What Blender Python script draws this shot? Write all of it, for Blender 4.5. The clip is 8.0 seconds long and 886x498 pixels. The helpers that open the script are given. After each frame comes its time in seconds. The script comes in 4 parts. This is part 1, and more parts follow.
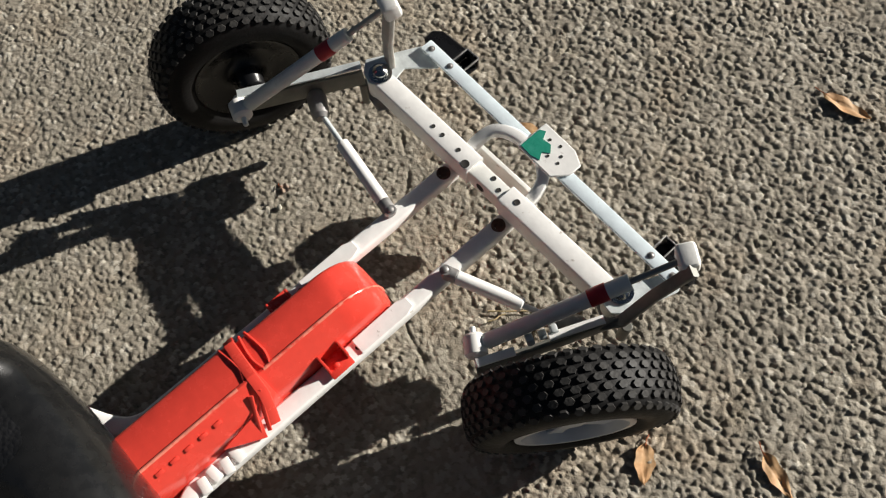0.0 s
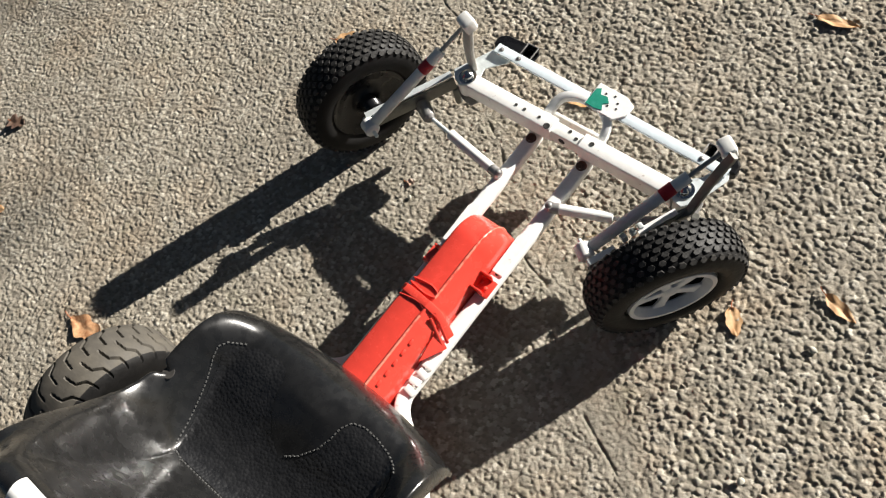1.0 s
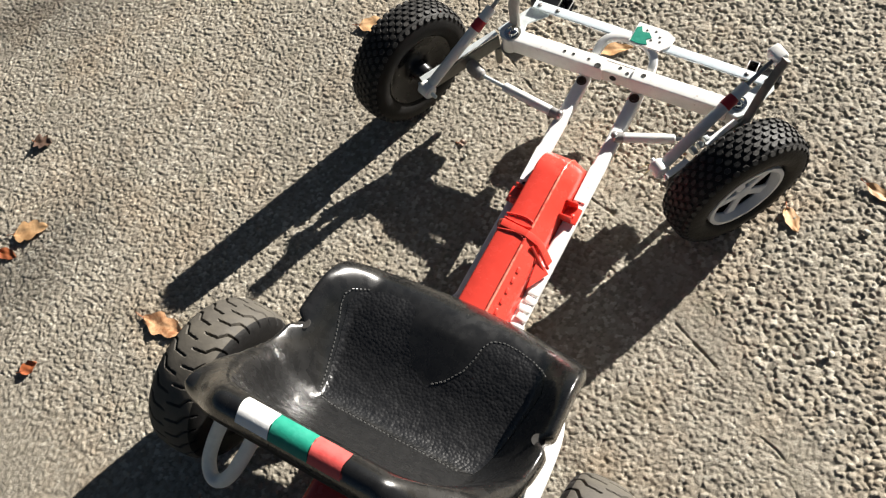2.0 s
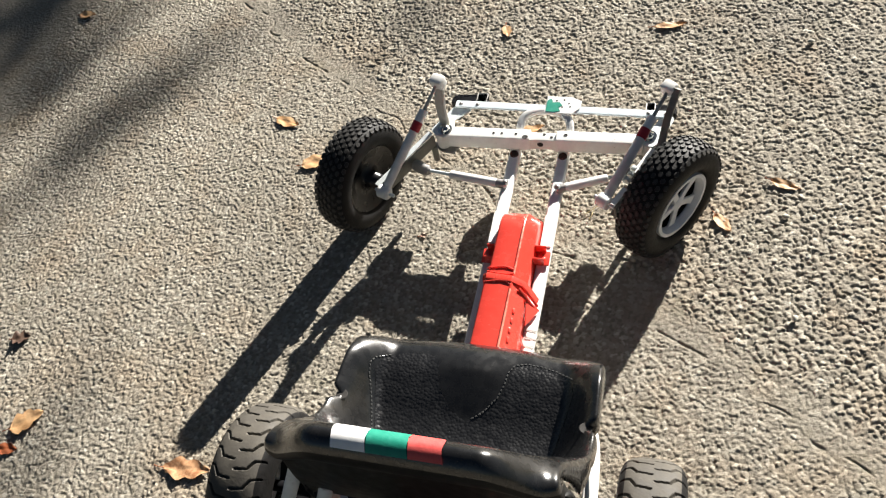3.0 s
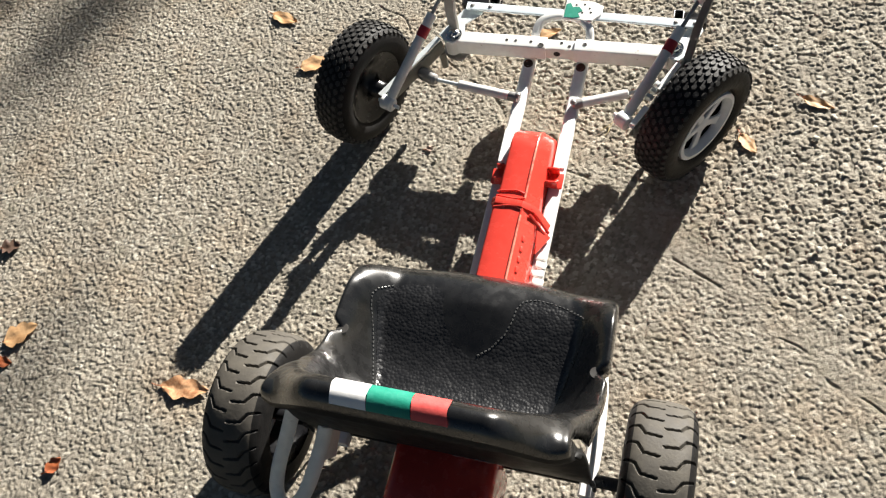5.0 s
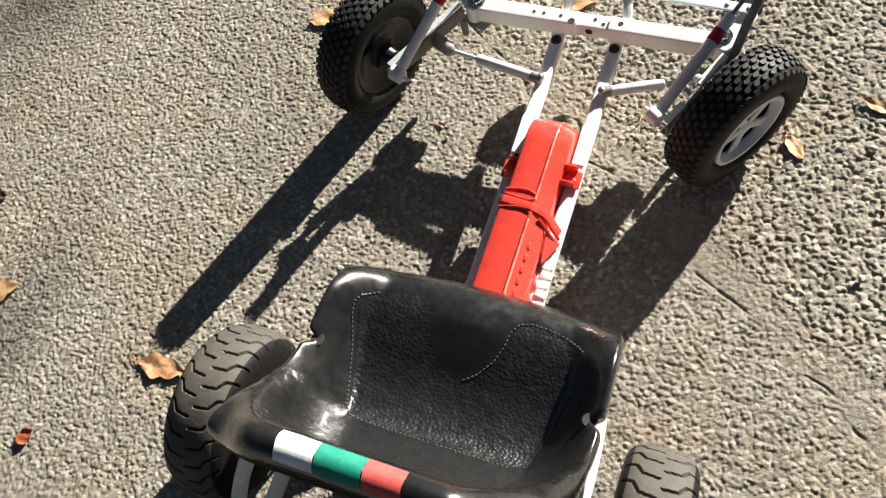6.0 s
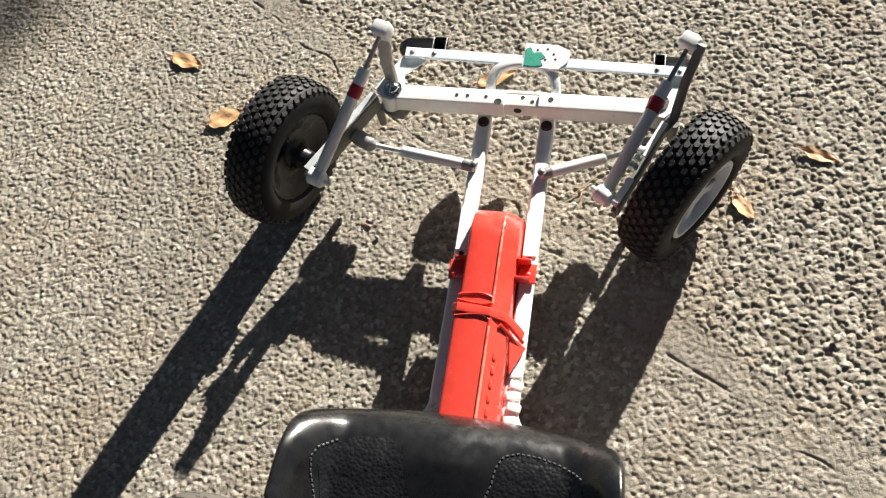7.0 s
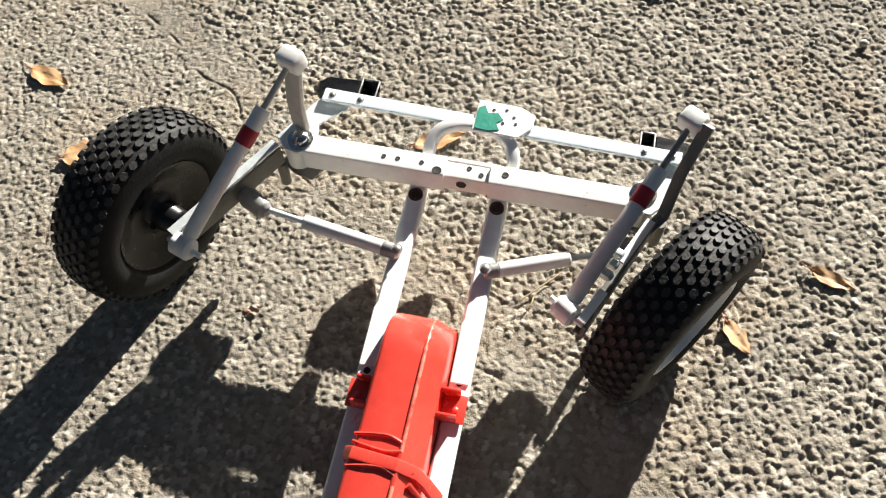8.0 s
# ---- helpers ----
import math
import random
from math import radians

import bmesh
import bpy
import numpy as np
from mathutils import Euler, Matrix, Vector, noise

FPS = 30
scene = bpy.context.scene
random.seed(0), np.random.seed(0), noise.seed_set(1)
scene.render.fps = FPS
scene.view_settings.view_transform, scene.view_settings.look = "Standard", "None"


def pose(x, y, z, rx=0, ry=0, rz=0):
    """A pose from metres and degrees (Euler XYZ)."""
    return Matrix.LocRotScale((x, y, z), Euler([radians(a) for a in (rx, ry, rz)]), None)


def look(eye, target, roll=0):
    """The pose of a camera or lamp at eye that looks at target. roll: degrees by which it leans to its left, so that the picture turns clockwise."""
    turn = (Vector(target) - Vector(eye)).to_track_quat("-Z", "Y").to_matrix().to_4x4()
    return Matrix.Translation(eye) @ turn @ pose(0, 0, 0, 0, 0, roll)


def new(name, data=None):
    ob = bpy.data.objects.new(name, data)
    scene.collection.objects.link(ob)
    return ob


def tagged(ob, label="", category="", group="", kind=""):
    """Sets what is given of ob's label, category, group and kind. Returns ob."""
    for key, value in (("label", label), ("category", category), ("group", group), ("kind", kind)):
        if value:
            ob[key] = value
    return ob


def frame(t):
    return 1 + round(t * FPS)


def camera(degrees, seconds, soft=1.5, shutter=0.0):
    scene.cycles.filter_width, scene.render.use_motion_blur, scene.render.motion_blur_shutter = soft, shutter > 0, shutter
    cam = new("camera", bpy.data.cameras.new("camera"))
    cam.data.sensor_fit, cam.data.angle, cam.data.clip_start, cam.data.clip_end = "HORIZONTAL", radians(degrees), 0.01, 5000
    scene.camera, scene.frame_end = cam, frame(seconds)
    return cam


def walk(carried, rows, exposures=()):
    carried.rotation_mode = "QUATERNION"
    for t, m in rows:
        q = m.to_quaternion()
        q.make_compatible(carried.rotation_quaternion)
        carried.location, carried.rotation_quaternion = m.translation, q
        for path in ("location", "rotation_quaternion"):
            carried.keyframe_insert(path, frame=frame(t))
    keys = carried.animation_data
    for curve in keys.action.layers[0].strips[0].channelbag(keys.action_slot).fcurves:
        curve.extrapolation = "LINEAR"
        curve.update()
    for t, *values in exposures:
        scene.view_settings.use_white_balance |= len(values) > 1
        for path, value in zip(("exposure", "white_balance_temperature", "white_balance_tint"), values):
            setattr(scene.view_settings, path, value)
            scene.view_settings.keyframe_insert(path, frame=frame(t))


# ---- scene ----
cam = camera(57.4, 8.0, soft=1.2)
PATH = [
    (0, (0.377, -0.379, 1.189), (-0.228, 0.086, -0.66), -5.4),
    (0.2, (0.402, -0.467, 1.32), (-0.087, -0.005, -0.564), -2.2),
    (0.5, (0.51, -0.537, 1.406), (-0.139, -0.157, -0.448), -18.5),
    (0.7, (0.549, -0.6, 1.439), (-0.167, -0.191, -0.384), -21.3),
    (1, (0.535, -0.626, 1.474), (-0.254, -0.205, -0.316), -25.9),
    (1.2, (0.467, -0.694, 1.473), (-0.252, -0.133, -0.306), -19.9),
    (1.5, (0.415, -0.795, 1.48), (-0.26, -0.284, -0.332), -25.8),
    (1.7, (0.393, -0.864, 1.502), (-0.245, -0.346, -0.321), -22.5),
    (2.8, (0.341, -1.252, 1.557), (-0.263, -0.189, -0.025), -17.3),
    (3, (0.326, -1.288, 1.569), (-0.222, -0.214, -0.026), -17.4),
    (3.5, (0.325, -1.298, 1.573), (-0.212, -0.23, -0.031), -17.1),
    (4, (0.33, -1.274, 1.57), (-0.147, -0.236, -0.072), -15.9),
    (4.2, (0.314, -1.272, 1.562), (-0.141, -0.277, -0.113), -15.8),
    (5.3, (0.285, -1.105, 1.518), (-0.263, -0.311, -0.234), -20.8),
    (5.5, (0.302, -1.056, 1.499), (-0.24, -0.262, -0.254), -19.0),
    (5.8, (0.299, -1.011, 1.494), (-0.287, -0.412, -0.322), -28.5),
    (6, (0.291, -0.979, 1.46), (-0.285, -0.347, -0.348), -25.5),
    (6.2, (0.249, -0.918, 1.495), (-0.29, -0.237, -0.307), -23.6),
    (6.5, (0.181, -0.908, 1.464), (-0.305, -0.096, -0.298), -21.1),
    (6.7, (0.154, -0.898, 1.44), (-0.251, -0.065, -0.332), -18.4),
    (7, (0.161, -0.849, 1.385), (-0.201, -0.053, -0.414), -16.8),
    (7.2, (0.156, -0.803, 1.347), (-0.207, -0.017, -0.456), -14.6),
    (7.5, (0.154, -0.741, 1.219), (-0.145, 0.12, -0.561), -7.4),
    (7.7, (0.131, -0.68, 1.135), (-0.1, 0.208, -0.642), -2.1),
    (8, (0.121, -0.635, 1.085), (-0.103, 0.324, -0.656), -1.3),
]
walk(cam, [(t, look(eye, target, roll)) for t, eye, target, roll in PATH], exposures=[(0, 0.68), (0.5, 0.84), (1, 1.24), (1.5, 1.36), (3, 1.59), (5.5, 1.54), (6.5, 1.52), (7, 1.54), (8, 1.6)])

# ---- world and sun ----
SUN_EL, SUN_AZ = 21.5, 20.8   # degrees up; degrees from +y towards +x
world = bpy.data.worlds.new("sky")
scene.world = world
world.use_nodes = True
wn = world.node_tree
sky = wn.nodes.new("ShaderNodeTexSky")
sky.sky_type = "NISHITA"
sky.sun_disc = False
sky.sun_elevation, sky.sun_rotation = radians(SUN_EL), radians(SUN_AZ)
wn.links.new(sky.outputs[0], wn.nodes["Background"].inputs[0])
wn.nodes["Background"].inputs[1].default_value = 0.0115
to_sun = Vector((math.sin(radians(SUN_AZ)) * math.cos(radians(SUN_EL)), math.cos(radians(SUN_AZ)) * math.cos(radians(SUN_EL)), math.sin(radians(SUN_EL))))
sun = new("sun", bpy.data.lights.new("sun", "SUN"))
sun.data.energy, sun.data.angle, sun.data.color = 4.6, radians(0.53), (1.0, 0.95, 0.878)
sun.matrix_basis = look(to_sun * 20, (0, 0, 0))


# ---- materials ----
def material(name, colour, rough=0.5, metal=0.0, vary=0.12, scale=60.0, bump=0.15, bump_scale=250.0, second=None, second_at=(0.55, 0.7), second_scale=9.0, coat=0.0, spec=0.5, beads=False):
    """A painted or moulded surface: its colour, mottled at a large and a small scale, with a second colour of wear or dirt in patches."""
    m = bpy.data.materials.new(name)
    m.use_nodes = True
    n, ln = m.node_tree.nodes, m.node_tree.links
    b = n["Principled BSDF"]
    b.inputs["Metallic"].default_value, b.inputs["Coat Weight"].default_value, b.inputs["Coat Roughness"].default_value = metal, coat, 0.12
    b.inputs["Specular IOR Level"].default_value = spec
    tc = n.new("ShaderNodeTexCoord")
    fine = n.new("ShaderNodeTexNoise")
    fine.inputs["Scale"].default_value, fine.inputs["Detail"].default_value = scale, 6
    ln.new(tc.outputs["Object"], fine.inputs["Vector"])
    ramp = n.new("ShaderNodeMapRange")
    ramp.inputs["From Min"].default_value, ramp.inputs["From Max"].default_value = 0.3, 0.7
    ramp.inputs["To Min"].default_value, ramp.inputs["To Max"].default_value = 1 - vary, 1 + vary
    ln.new(fine.outputs["Fac"], ramp.inputs["Value"])
    base = n.new("ShaderNodeMix")
    base.data_type, base.blend_type = "RGBA", "MULTIPLY"
    base.inputs["Factor"].default_value = 1
    base.inputs["A"].default_value = (*colour, 1)
    ln.new(ramp.outputs["Result"], base.inputs["B"])
    out = base.outputs["Result"]
    if second:
        big = n.new("ShaderNodeTexNoise")
        big.inputs["Scale"].default_value, big.inputs["Detail"].default_value, big.inputs["Roughness"].default_value = second_scale, 8, 0.7
        ln.new(tc.outputs["Object"], big.inputs["Vector"])
        at = n.new("ShaderNodeMapRange")
        at.inputs["From Min"].default_value, at.inputs["From Max"].default_value = second_at
        ln.new(big.outputs["Fac"], at.inputs["Value"])
        wear = n.new("ShaderNodeMix")
        wear.data_type = "RGBA"
        ln.new(at.outputs["Result"], wear.inputs["Factor"])
        ln.new(out, wear.inputs["A"])
        wear.inputs["B"].default_value = (*second, 1)
        out = wear.outputs["Result"]
    ln.new(out, b.inputs["Base Color"])
    gloss = n.new("ShaderNodeMapRange")
    gloss.inputs["From Min"].default_value, gloss.inputs["From Max"].default_value = 0.3, 0.7
    gloss.inputs["To Min"].default_value, gloss.inputs["To Max"].default_value = max(rough - 0.07, 0.03), min(rough + 0.07, 1)
    ln.new(fine.outputs["Fac"], gloss.inputs["Value"])
    ln.new(gloss.outputs["Result"], b.inputs["Roughness"])
    if bump:
        grain = n.new("ShaderNodeTexVoronoi" if beads else "ShaderNodeTexNoise")
        grain.inputs["Scale"].default_value, grain.inputs["Detail"].default_value = bump_scale, 0 if beads else 4
        ln.new(tc.outputs["Object"], grain.inputs["Vector"])
        bm_ = n.new("ShaderNodeBump")
        bm_.inputs["Strength"].default_value, bm_.inputs["Distance"].default_value = bump, 0.002
        bm_.invert = beads
        ln.new(grain.outputs["Distance" if beads else "Fac"], bm_.inputs["Height"])
        ln.new(bm_.outputs["Normal"], b.inputs["Normal"])
    return m


WHITE = material("white_enamel", (0.88, 0.87, 0.84), 0.36, vary=0.05, second=(0.3, 0.24, 0.18), second_at=(0.63, 0.72), second_scale=42, bump=0.08)
WHITE_PLASTIC = material("white_plastic", (0.88, 0.87, 0.83), 0.45, vary=0.05, second=(0.55, 0.5, 0.42), second_at=(0.6, 0.85), second_scale=30, bump=0.1)
ZINC = material("zinc_plated_steel", (0.74, 0.79, 0.79), 0.36, metal=0.3, vary=0.15, second=(0.33, 0.27, 0.2), second_at=(0.62, 0.78), second_scale=55)
STEEL = material("grey_steel", (0.33, 0.32, 0.31), 0.45, metal=0.6, vary=0.2, second=(0.16, 0.11, 0.08), second_at=(0.58, 0.75), second_scale=40)
BAR = material("pale_blue_steel", (0.74, 0.83, 0.87), 0.4, metal=0.0, vary=0.06, second=(0.2, 0.19, 0.18), second_at=(0.67, 0.78), second_scale=30, bump=0.08)
SHOCK = material("grey_plastic", (0.85, 0.85, 0.8), 0.42, vary=0.06, second=(0.3, 0.27, 0.22), second_at=(0.6, 0.9), second_scale=25, bump=0.06)
RED_BAND = material("dark_red_plastic", (0.42, 0.018, 0.03), 0.4, vary=0.1)
RED = material("red_plastic", (0.74, 0.062, 0.042), 0.24, vary=0.06, second=(0.62, 0.05, 0.035), second_at=(0.5, 0.8), second_scale=14, bump=0.05, coat=0.4)
# paler red that paints the sun's highlight onto the guard's ridge
RED_GLINT = material("painted_highlight_red", (0.8, 0.24, 0.17), 0.3, vary=0.2, scale=90, second=(0.74, 0.08, 0.055), second_at=(0.5, 0.62), second_scale=50, bump=0.05, coat=0.3)
BLACK = material("black_plastic", (0.008, 0.008, 0.009), 0.3, spec=0.35, vary=0.2, bump=0.1, bump_scale=400)
SEAT_BLACK = material("black_moulded_seat", (0.0095, 0.0095, 0.0095), 0.27, coat=0.7, spec=0.5, vary=0.2, second=(0.014, 0.0137, 0.0133), second_at=(0.45, 0.8), second_scale=11, bump=0.06, bump_scale=700)
SEAT_GRAIN = material("leather_grain_seat", (0.012, 0.012, 0.0125), 0.3, vary=0.2, bump=0.5, bump_scale=185, spec=0.5, coat=0.6, beads=True)
# seat black with its specular cut, so these parts stay dark as in shade
SEAT_BACK = material("dulled_black_seat_back", (0.01, 0.01, 0.01), 0.5, vary=0.2, bump=0.1, bump_scale=500, spec=0.16)
# grey instead of black: the stitches' sun glints are put into their colour
STITCH = material("glint_grey_stitch", (0.085, 0.085, 0.083), 0.25, vary=0.1, bump=0, spec=0.8)
RUBBER = material("black_rubber", (0.009, 0.0086, 0.0085), 0.6, spec=0.22, vary=0.25, scale=90, second=(0.015, 0.014, 0.013), second_at=(0.55, 0.8), second_scale=22, bump=0.3)
RUBBER_WORN = material("dusty_tread_rubber", (0.03, 0.029, 0.0275), 0.6, spec=0.3, vary=0.25, scale=120, second=(0.058, 0.053, 0.046), second_at=(0.52, 0.8), second_scale=30, bump=0.4)
RUBBER_REAR = material("brown_grey_rubber", (0.068, 0.061, 0.05), 0.72, vary=0.2, scale=70, second=(0.105, 0.093, 0.072), second_at=(0.45, 0.75), second_scale=16, bump=0.25)
DARK_STEEL = material("dark_grey_steel", (0.17, 0.17, 0.15), 0.5, metal=0.3, vary=0.2, second=(0.22, 0.2, 0.17), second_at=(0.6, 0.75), second_scale=30)
CHROME = material("polished_bolt", (0.6, 0.6, 0.58), 0.14, metal=1.0, vary=0.1, bump=0.05)
PALE_POST = material("pale_beige_steel", (0.5, 0.48, 0.43), 0.5, vary=0.12, scale=40, second=(0.34, 0.31, 0.26), second_at=(0.5, 0.75), second_scale=25)
DARK = material("hole_shade_black", (0.02, 0.018, 0.016), 0.8, vary=0.3)
GREEN = material("green_paint", (0.016, 0.25, 0.17), 0.4, vary=0.1, second=(0.04, 0.3, 0.22), second_at=(0.5, 0.7), second_scale=40)
PINK_RED = material("faded_red_tape", (0.66, 0.1, 0.09), 0.45, vary=0.08, second=(0.56, 0.05, 0.05), second_at=(0.5, 0.75), second_scale=45)
TAPE_WHITE = material("white_tape", (0.9, 0.9, 0.88), 0.5, vary=0.04)
RUST = material("rusty_bush", (0.07, 0.035, 0.022), 0.85, vary=0.4, scale=150, bump=0.4)
RIM_WHITE = material("white_wheel_disc", (0.7, 0.71, 0.74), 0.42, vary=0.05, second=(0.4, 0.37, 0.33), second_at=(0.62, 0.85), second_scale=35)


def ground_material():
    m = bpy.data.materials.new("worn_chip_asphalt")
    m.use_nodes = True
    n, ln = m.node_tree.nodes, m.node_tree.links
    b = n["Principled BSDF"]
    b.inputs["Roughness"].default_value = 0.85
    b.inputs["Specular IOR Level"].default_value = 0.3
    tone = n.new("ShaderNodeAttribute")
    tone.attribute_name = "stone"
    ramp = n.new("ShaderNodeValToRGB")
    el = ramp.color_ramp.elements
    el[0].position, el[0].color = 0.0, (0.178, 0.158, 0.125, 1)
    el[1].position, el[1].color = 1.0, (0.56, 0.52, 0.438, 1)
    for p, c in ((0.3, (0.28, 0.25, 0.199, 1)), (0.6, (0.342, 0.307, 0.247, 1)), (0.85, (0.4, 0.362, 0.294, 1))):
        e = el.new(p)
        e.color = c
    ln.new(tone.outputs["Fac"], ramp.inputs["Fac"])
    pos = n.new("ShaderNodeNewGeometry")
    big = n.new("ShaderNodeTexNoise")
    big.inputs["Scale"].default_value, big.inputs["Detail"].default_value = 2.3, 5
    ln.new(pos.outputs["Position"], big.inputs["Vector"])
    stain = n.new("ShaderNodeMapRange")
    stain.inputs["From Min"].default_value, stain.inputs["From Max"].default_value = 0.3, 0.7
    stain.inputs["To Min"].default_value, stain.inputs["To Max"].default_value = 0.81, 1.05
    ln.new(big.outputs["Fac"], stain.inputs["Value"])
    stones = n.new("ShaderNodeTexVoronoi")
    stones.inputs["Scale"].default_value = 105
    ln.new(pos.outputs["Position"], stones.inputs["Vector"])
    plain = n.new("ShaderNodeAttribute")
    plain.attribute_name = "plain"
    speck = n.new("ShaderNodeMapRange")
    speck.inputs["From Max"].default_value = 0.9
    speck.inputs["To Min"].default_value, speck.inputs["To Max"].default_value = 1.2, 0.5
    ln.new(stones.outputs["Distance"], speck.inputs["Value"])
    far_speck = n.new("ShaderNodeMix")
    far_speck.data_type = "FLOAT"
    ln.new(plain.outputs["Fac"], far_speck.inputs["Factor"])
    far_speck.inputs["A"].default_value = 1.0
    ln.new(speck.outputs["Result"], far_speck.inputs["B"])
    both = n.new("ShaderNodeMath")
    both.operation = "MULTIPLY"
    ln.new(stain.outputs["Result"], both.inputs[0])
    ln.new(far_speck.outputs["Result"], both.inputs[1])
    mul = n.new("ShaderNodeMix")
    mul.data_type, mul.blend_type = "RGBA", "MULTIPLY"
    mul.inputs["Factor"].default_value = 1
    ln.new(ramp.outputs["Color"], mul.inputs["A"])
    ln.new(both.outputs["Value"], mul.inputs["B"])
    moss = n.new("ShaderNodeTexNoise")
    moss.inputs["Scale"].default_value, moss.inputs["Detail"].default_value, moss.inputs["Roughness"].default_value = 11, 8, 0.75
    ln.new(pos.outputs["Position"], moss.inputs["Vector"])
    green_at = n.new("ShaderNodeMapRange")
    green_at.inputs["From Min"].default_value, green_at.inputs["From Max"].default_value = 0.55, 0.8
    green_at.inputs["To Max"].default_value = 0.5
    ln.new(moss.outputs["Fac"], green_at.inputs["Value"])
    mix = n.new("ShaderNodeMix")
    mix.data_type = "RGBA"
    ln.new(green_at.outputs["Result"], mix.inputs["Factor"])
    ln.new(mul.outputs["Result"], mix.inputs["A"])
    mix.inputs["B"].default_value = (0.164, 0.160, 0.090, 1)
    soil = n.new("ShaderNodeTexNoise")
    soil.inputs["Scale"].default_value, soil.inputs["Detail"].default_value, soil.inputs["Roughness"].default_value = 3.7, 7, 0.68
    ln.new(pos.outputs["Position"], soil.inputs["Vector"])
    brown_at = n.new("ShaderNodeMapRange")
    brown_at.inputs["From Min"].default_value, brown_at.inputs["From Max"].default_value = 0.5, 0.72
    brown_at.inputs["To Max"].default_value = 0.42
    ln.new(soil.outputs["Fac"], brown_at.inputs["Value"])
    dirt = n.new("ShaderNodeMix")
    dirt.data_type, dirt.blend_type = "RGBA", "MULTIPLY"
    ln.new(brown_at.outputs["Result"], dirt.inputs["Factor"])
    ln.new(mix.outputs["Result"], dirt.inputs["A"])
    dirt.inputs["B"].default_value = (1.12, 0.86, 0.62, 1)
    ln.new(dirt.outputs["Result"], b.inputs["Base Color"])
    grit = n.new("ShaderNodeTexNoise")
    grit.inputs["Scale"].default_value, grit.inputs["Detail"].default_value = 420, 5
    ln.new(pos.outputs["Position"], grit.inputs["Vector"])
    bump = n.new("ShaderNodeBump")
    bump.inputs["Strength"].default_value, bump.inputs["Distance"].default_value = 0.55, 0.004
    ln.new(grit.outputs["Fac"], bump.inputs["Height"])
    dome = n.new("ShaderNodeMath")
    dome.operation = "MULTIPLY"
    ln.new(plain.outputs["Fac"], dome.inputs[0])
    ln.new(stones.outputs["Distance"], dome.inputs[1])
    bump_far = n.new("ShaderNodeBump")
    bump_far.invert = True
    bump_far.inputs["Strength"].default_value, bump_far.inputs["Distance"].default_value = 1.0, 0.004
    ln.new(dome.outputs["Value"], bump_far.inputs["Height"])
    ln.new(bump.outputs["Normal"], bump_far.inputs["Normal"])
    ln.new(bump_far.outputs["Normal"], b.inputs["Normal"])
    return m


def leaf_material(name, a, bcol):
    m = material(name, a, 0.6, vary=0.25, scale=40, second=bcol, second_at=(0.4, 0.65), second_scale=24, bump=0.4, bump_scale=160)
    return m


LEAF_ROSE = leaf_material("pinkish_leaf", (0.46, 0.34, 0.27), (0.4, 0.28, 0.2))
LEAF_STRAW = leaf_material("dry_straw", (0.527, 0.425, 0.238), (0.425, 0.323, 0.170))
PEBBLE = material("pale_stone", (0.510, 0.484, 0.408), 0.8, vary=0.15, scale=120, bump=0.4, bump_scale=300)
LEAF_TAN = leaf_material("tan_leaf", (0.62, 0.39, 0.2), (0.48, 0.25, 0.1))
LEAF_BROWN = material("brown_orange_leaf", (0.58, 0.34, 0.18), 0.6, vary=0.3, scale=80, second=(0.36, 0.16, 0.07), second_at=(0.42, 0.62), second_scale=55, bump=0.6, bump_scale=120)
LEAF_RED = leaf_material("red_brown_leaf", (0.383, 0.102, 0.030), (0.238, 0.068, 0.025))
LEAF_DARK = leaf_material("dark_brown_leaf", (0.102, 0.060, 0.038), (0.060, 0.034, 0.025))
LEAF_GREEN = leaf_material("green_leaf", (0.043, 0.076, 0.021), (0.068, 0.085, 0.025))
BARK = material("bark", (0.102, 0.076, 0.055), 0.9, vary=0.35, scale=12, bump=0.8, bump_scale=30)
ASPHALT = ground_material()


# ---- helpers for meshes ----
def part(name, bm, mat, parent=None, label="", smooth=True, angle=28, recalc=True):
    """Links a bmesh as one mesh object, under a thing or a part."""
    me = bpy.data.meshes.new(name)
    if recalc:
        bmesh.ops.recalc_face_normals(bm, faces=bm.faces)
    bm.to_mesh(me)
    bm.free()
    me.materials.append(mat)
    if smooth:
        me.shade_smooth()
        me.set_sharp_from_angle(angle=radians(angle))
    ob = new(name, me)
    if parent:
        ob.parent = parent
    if label:
        ob["label"] = label
    return ob


def empty(name, label, category, **more):
    ob = new(name)
    ob.empty_display_size = 0.05
    return tagged(ob, label, category, **more)


def sub(name, parent, label=""):
    """A part that only holds sub-parts."""
    ob = new(name)
    ob.parent = parent
    if label:
        ob["label"] = label
    return ob


def axes(origin, along, up=(0, 0, 1)):
    """A frame whose x axis runs along, its z as near up as it can."""
    x = Vector(along).normalized()
    y = Vector(up).cross(x)
    if y.length < 1e-5:
        y = Vector((0, 1, 0))
    y.normalize()
    z = x.cross(y)
    m = Matrix((x, y, z)).transposed().to_4x4()
    m.translation = Vector(origin)
    return m


def block(size, m=Matrix(), bevel=0.002, bm=None, segments=2):
    """A box with rounded edges, its middle at the frame m."""
    own = bmesh.new()
    bmesh.ops.create_cube(own, size=1)
    bmesh.ops.scale(own, vec=size, verts=own.verts)
    if bevel:
        bmesh.ops.bevel(own, geom=own.edges[:], offset=bevel, segments=segments, affect="EDGES", profile=0.5)
    bmesh.ops.transform(own, matrix=m, verts=own.verts)
    return merge(bm, own)


def merge(bm, own):
    if bm is None:
        return own
    me = bpy.data.meshes.new("tmp")
    own.to_mesh(me)
    own.free()
    bm.from_mesh(me)
    bpy.data.meshes.remove(me)
    return bm


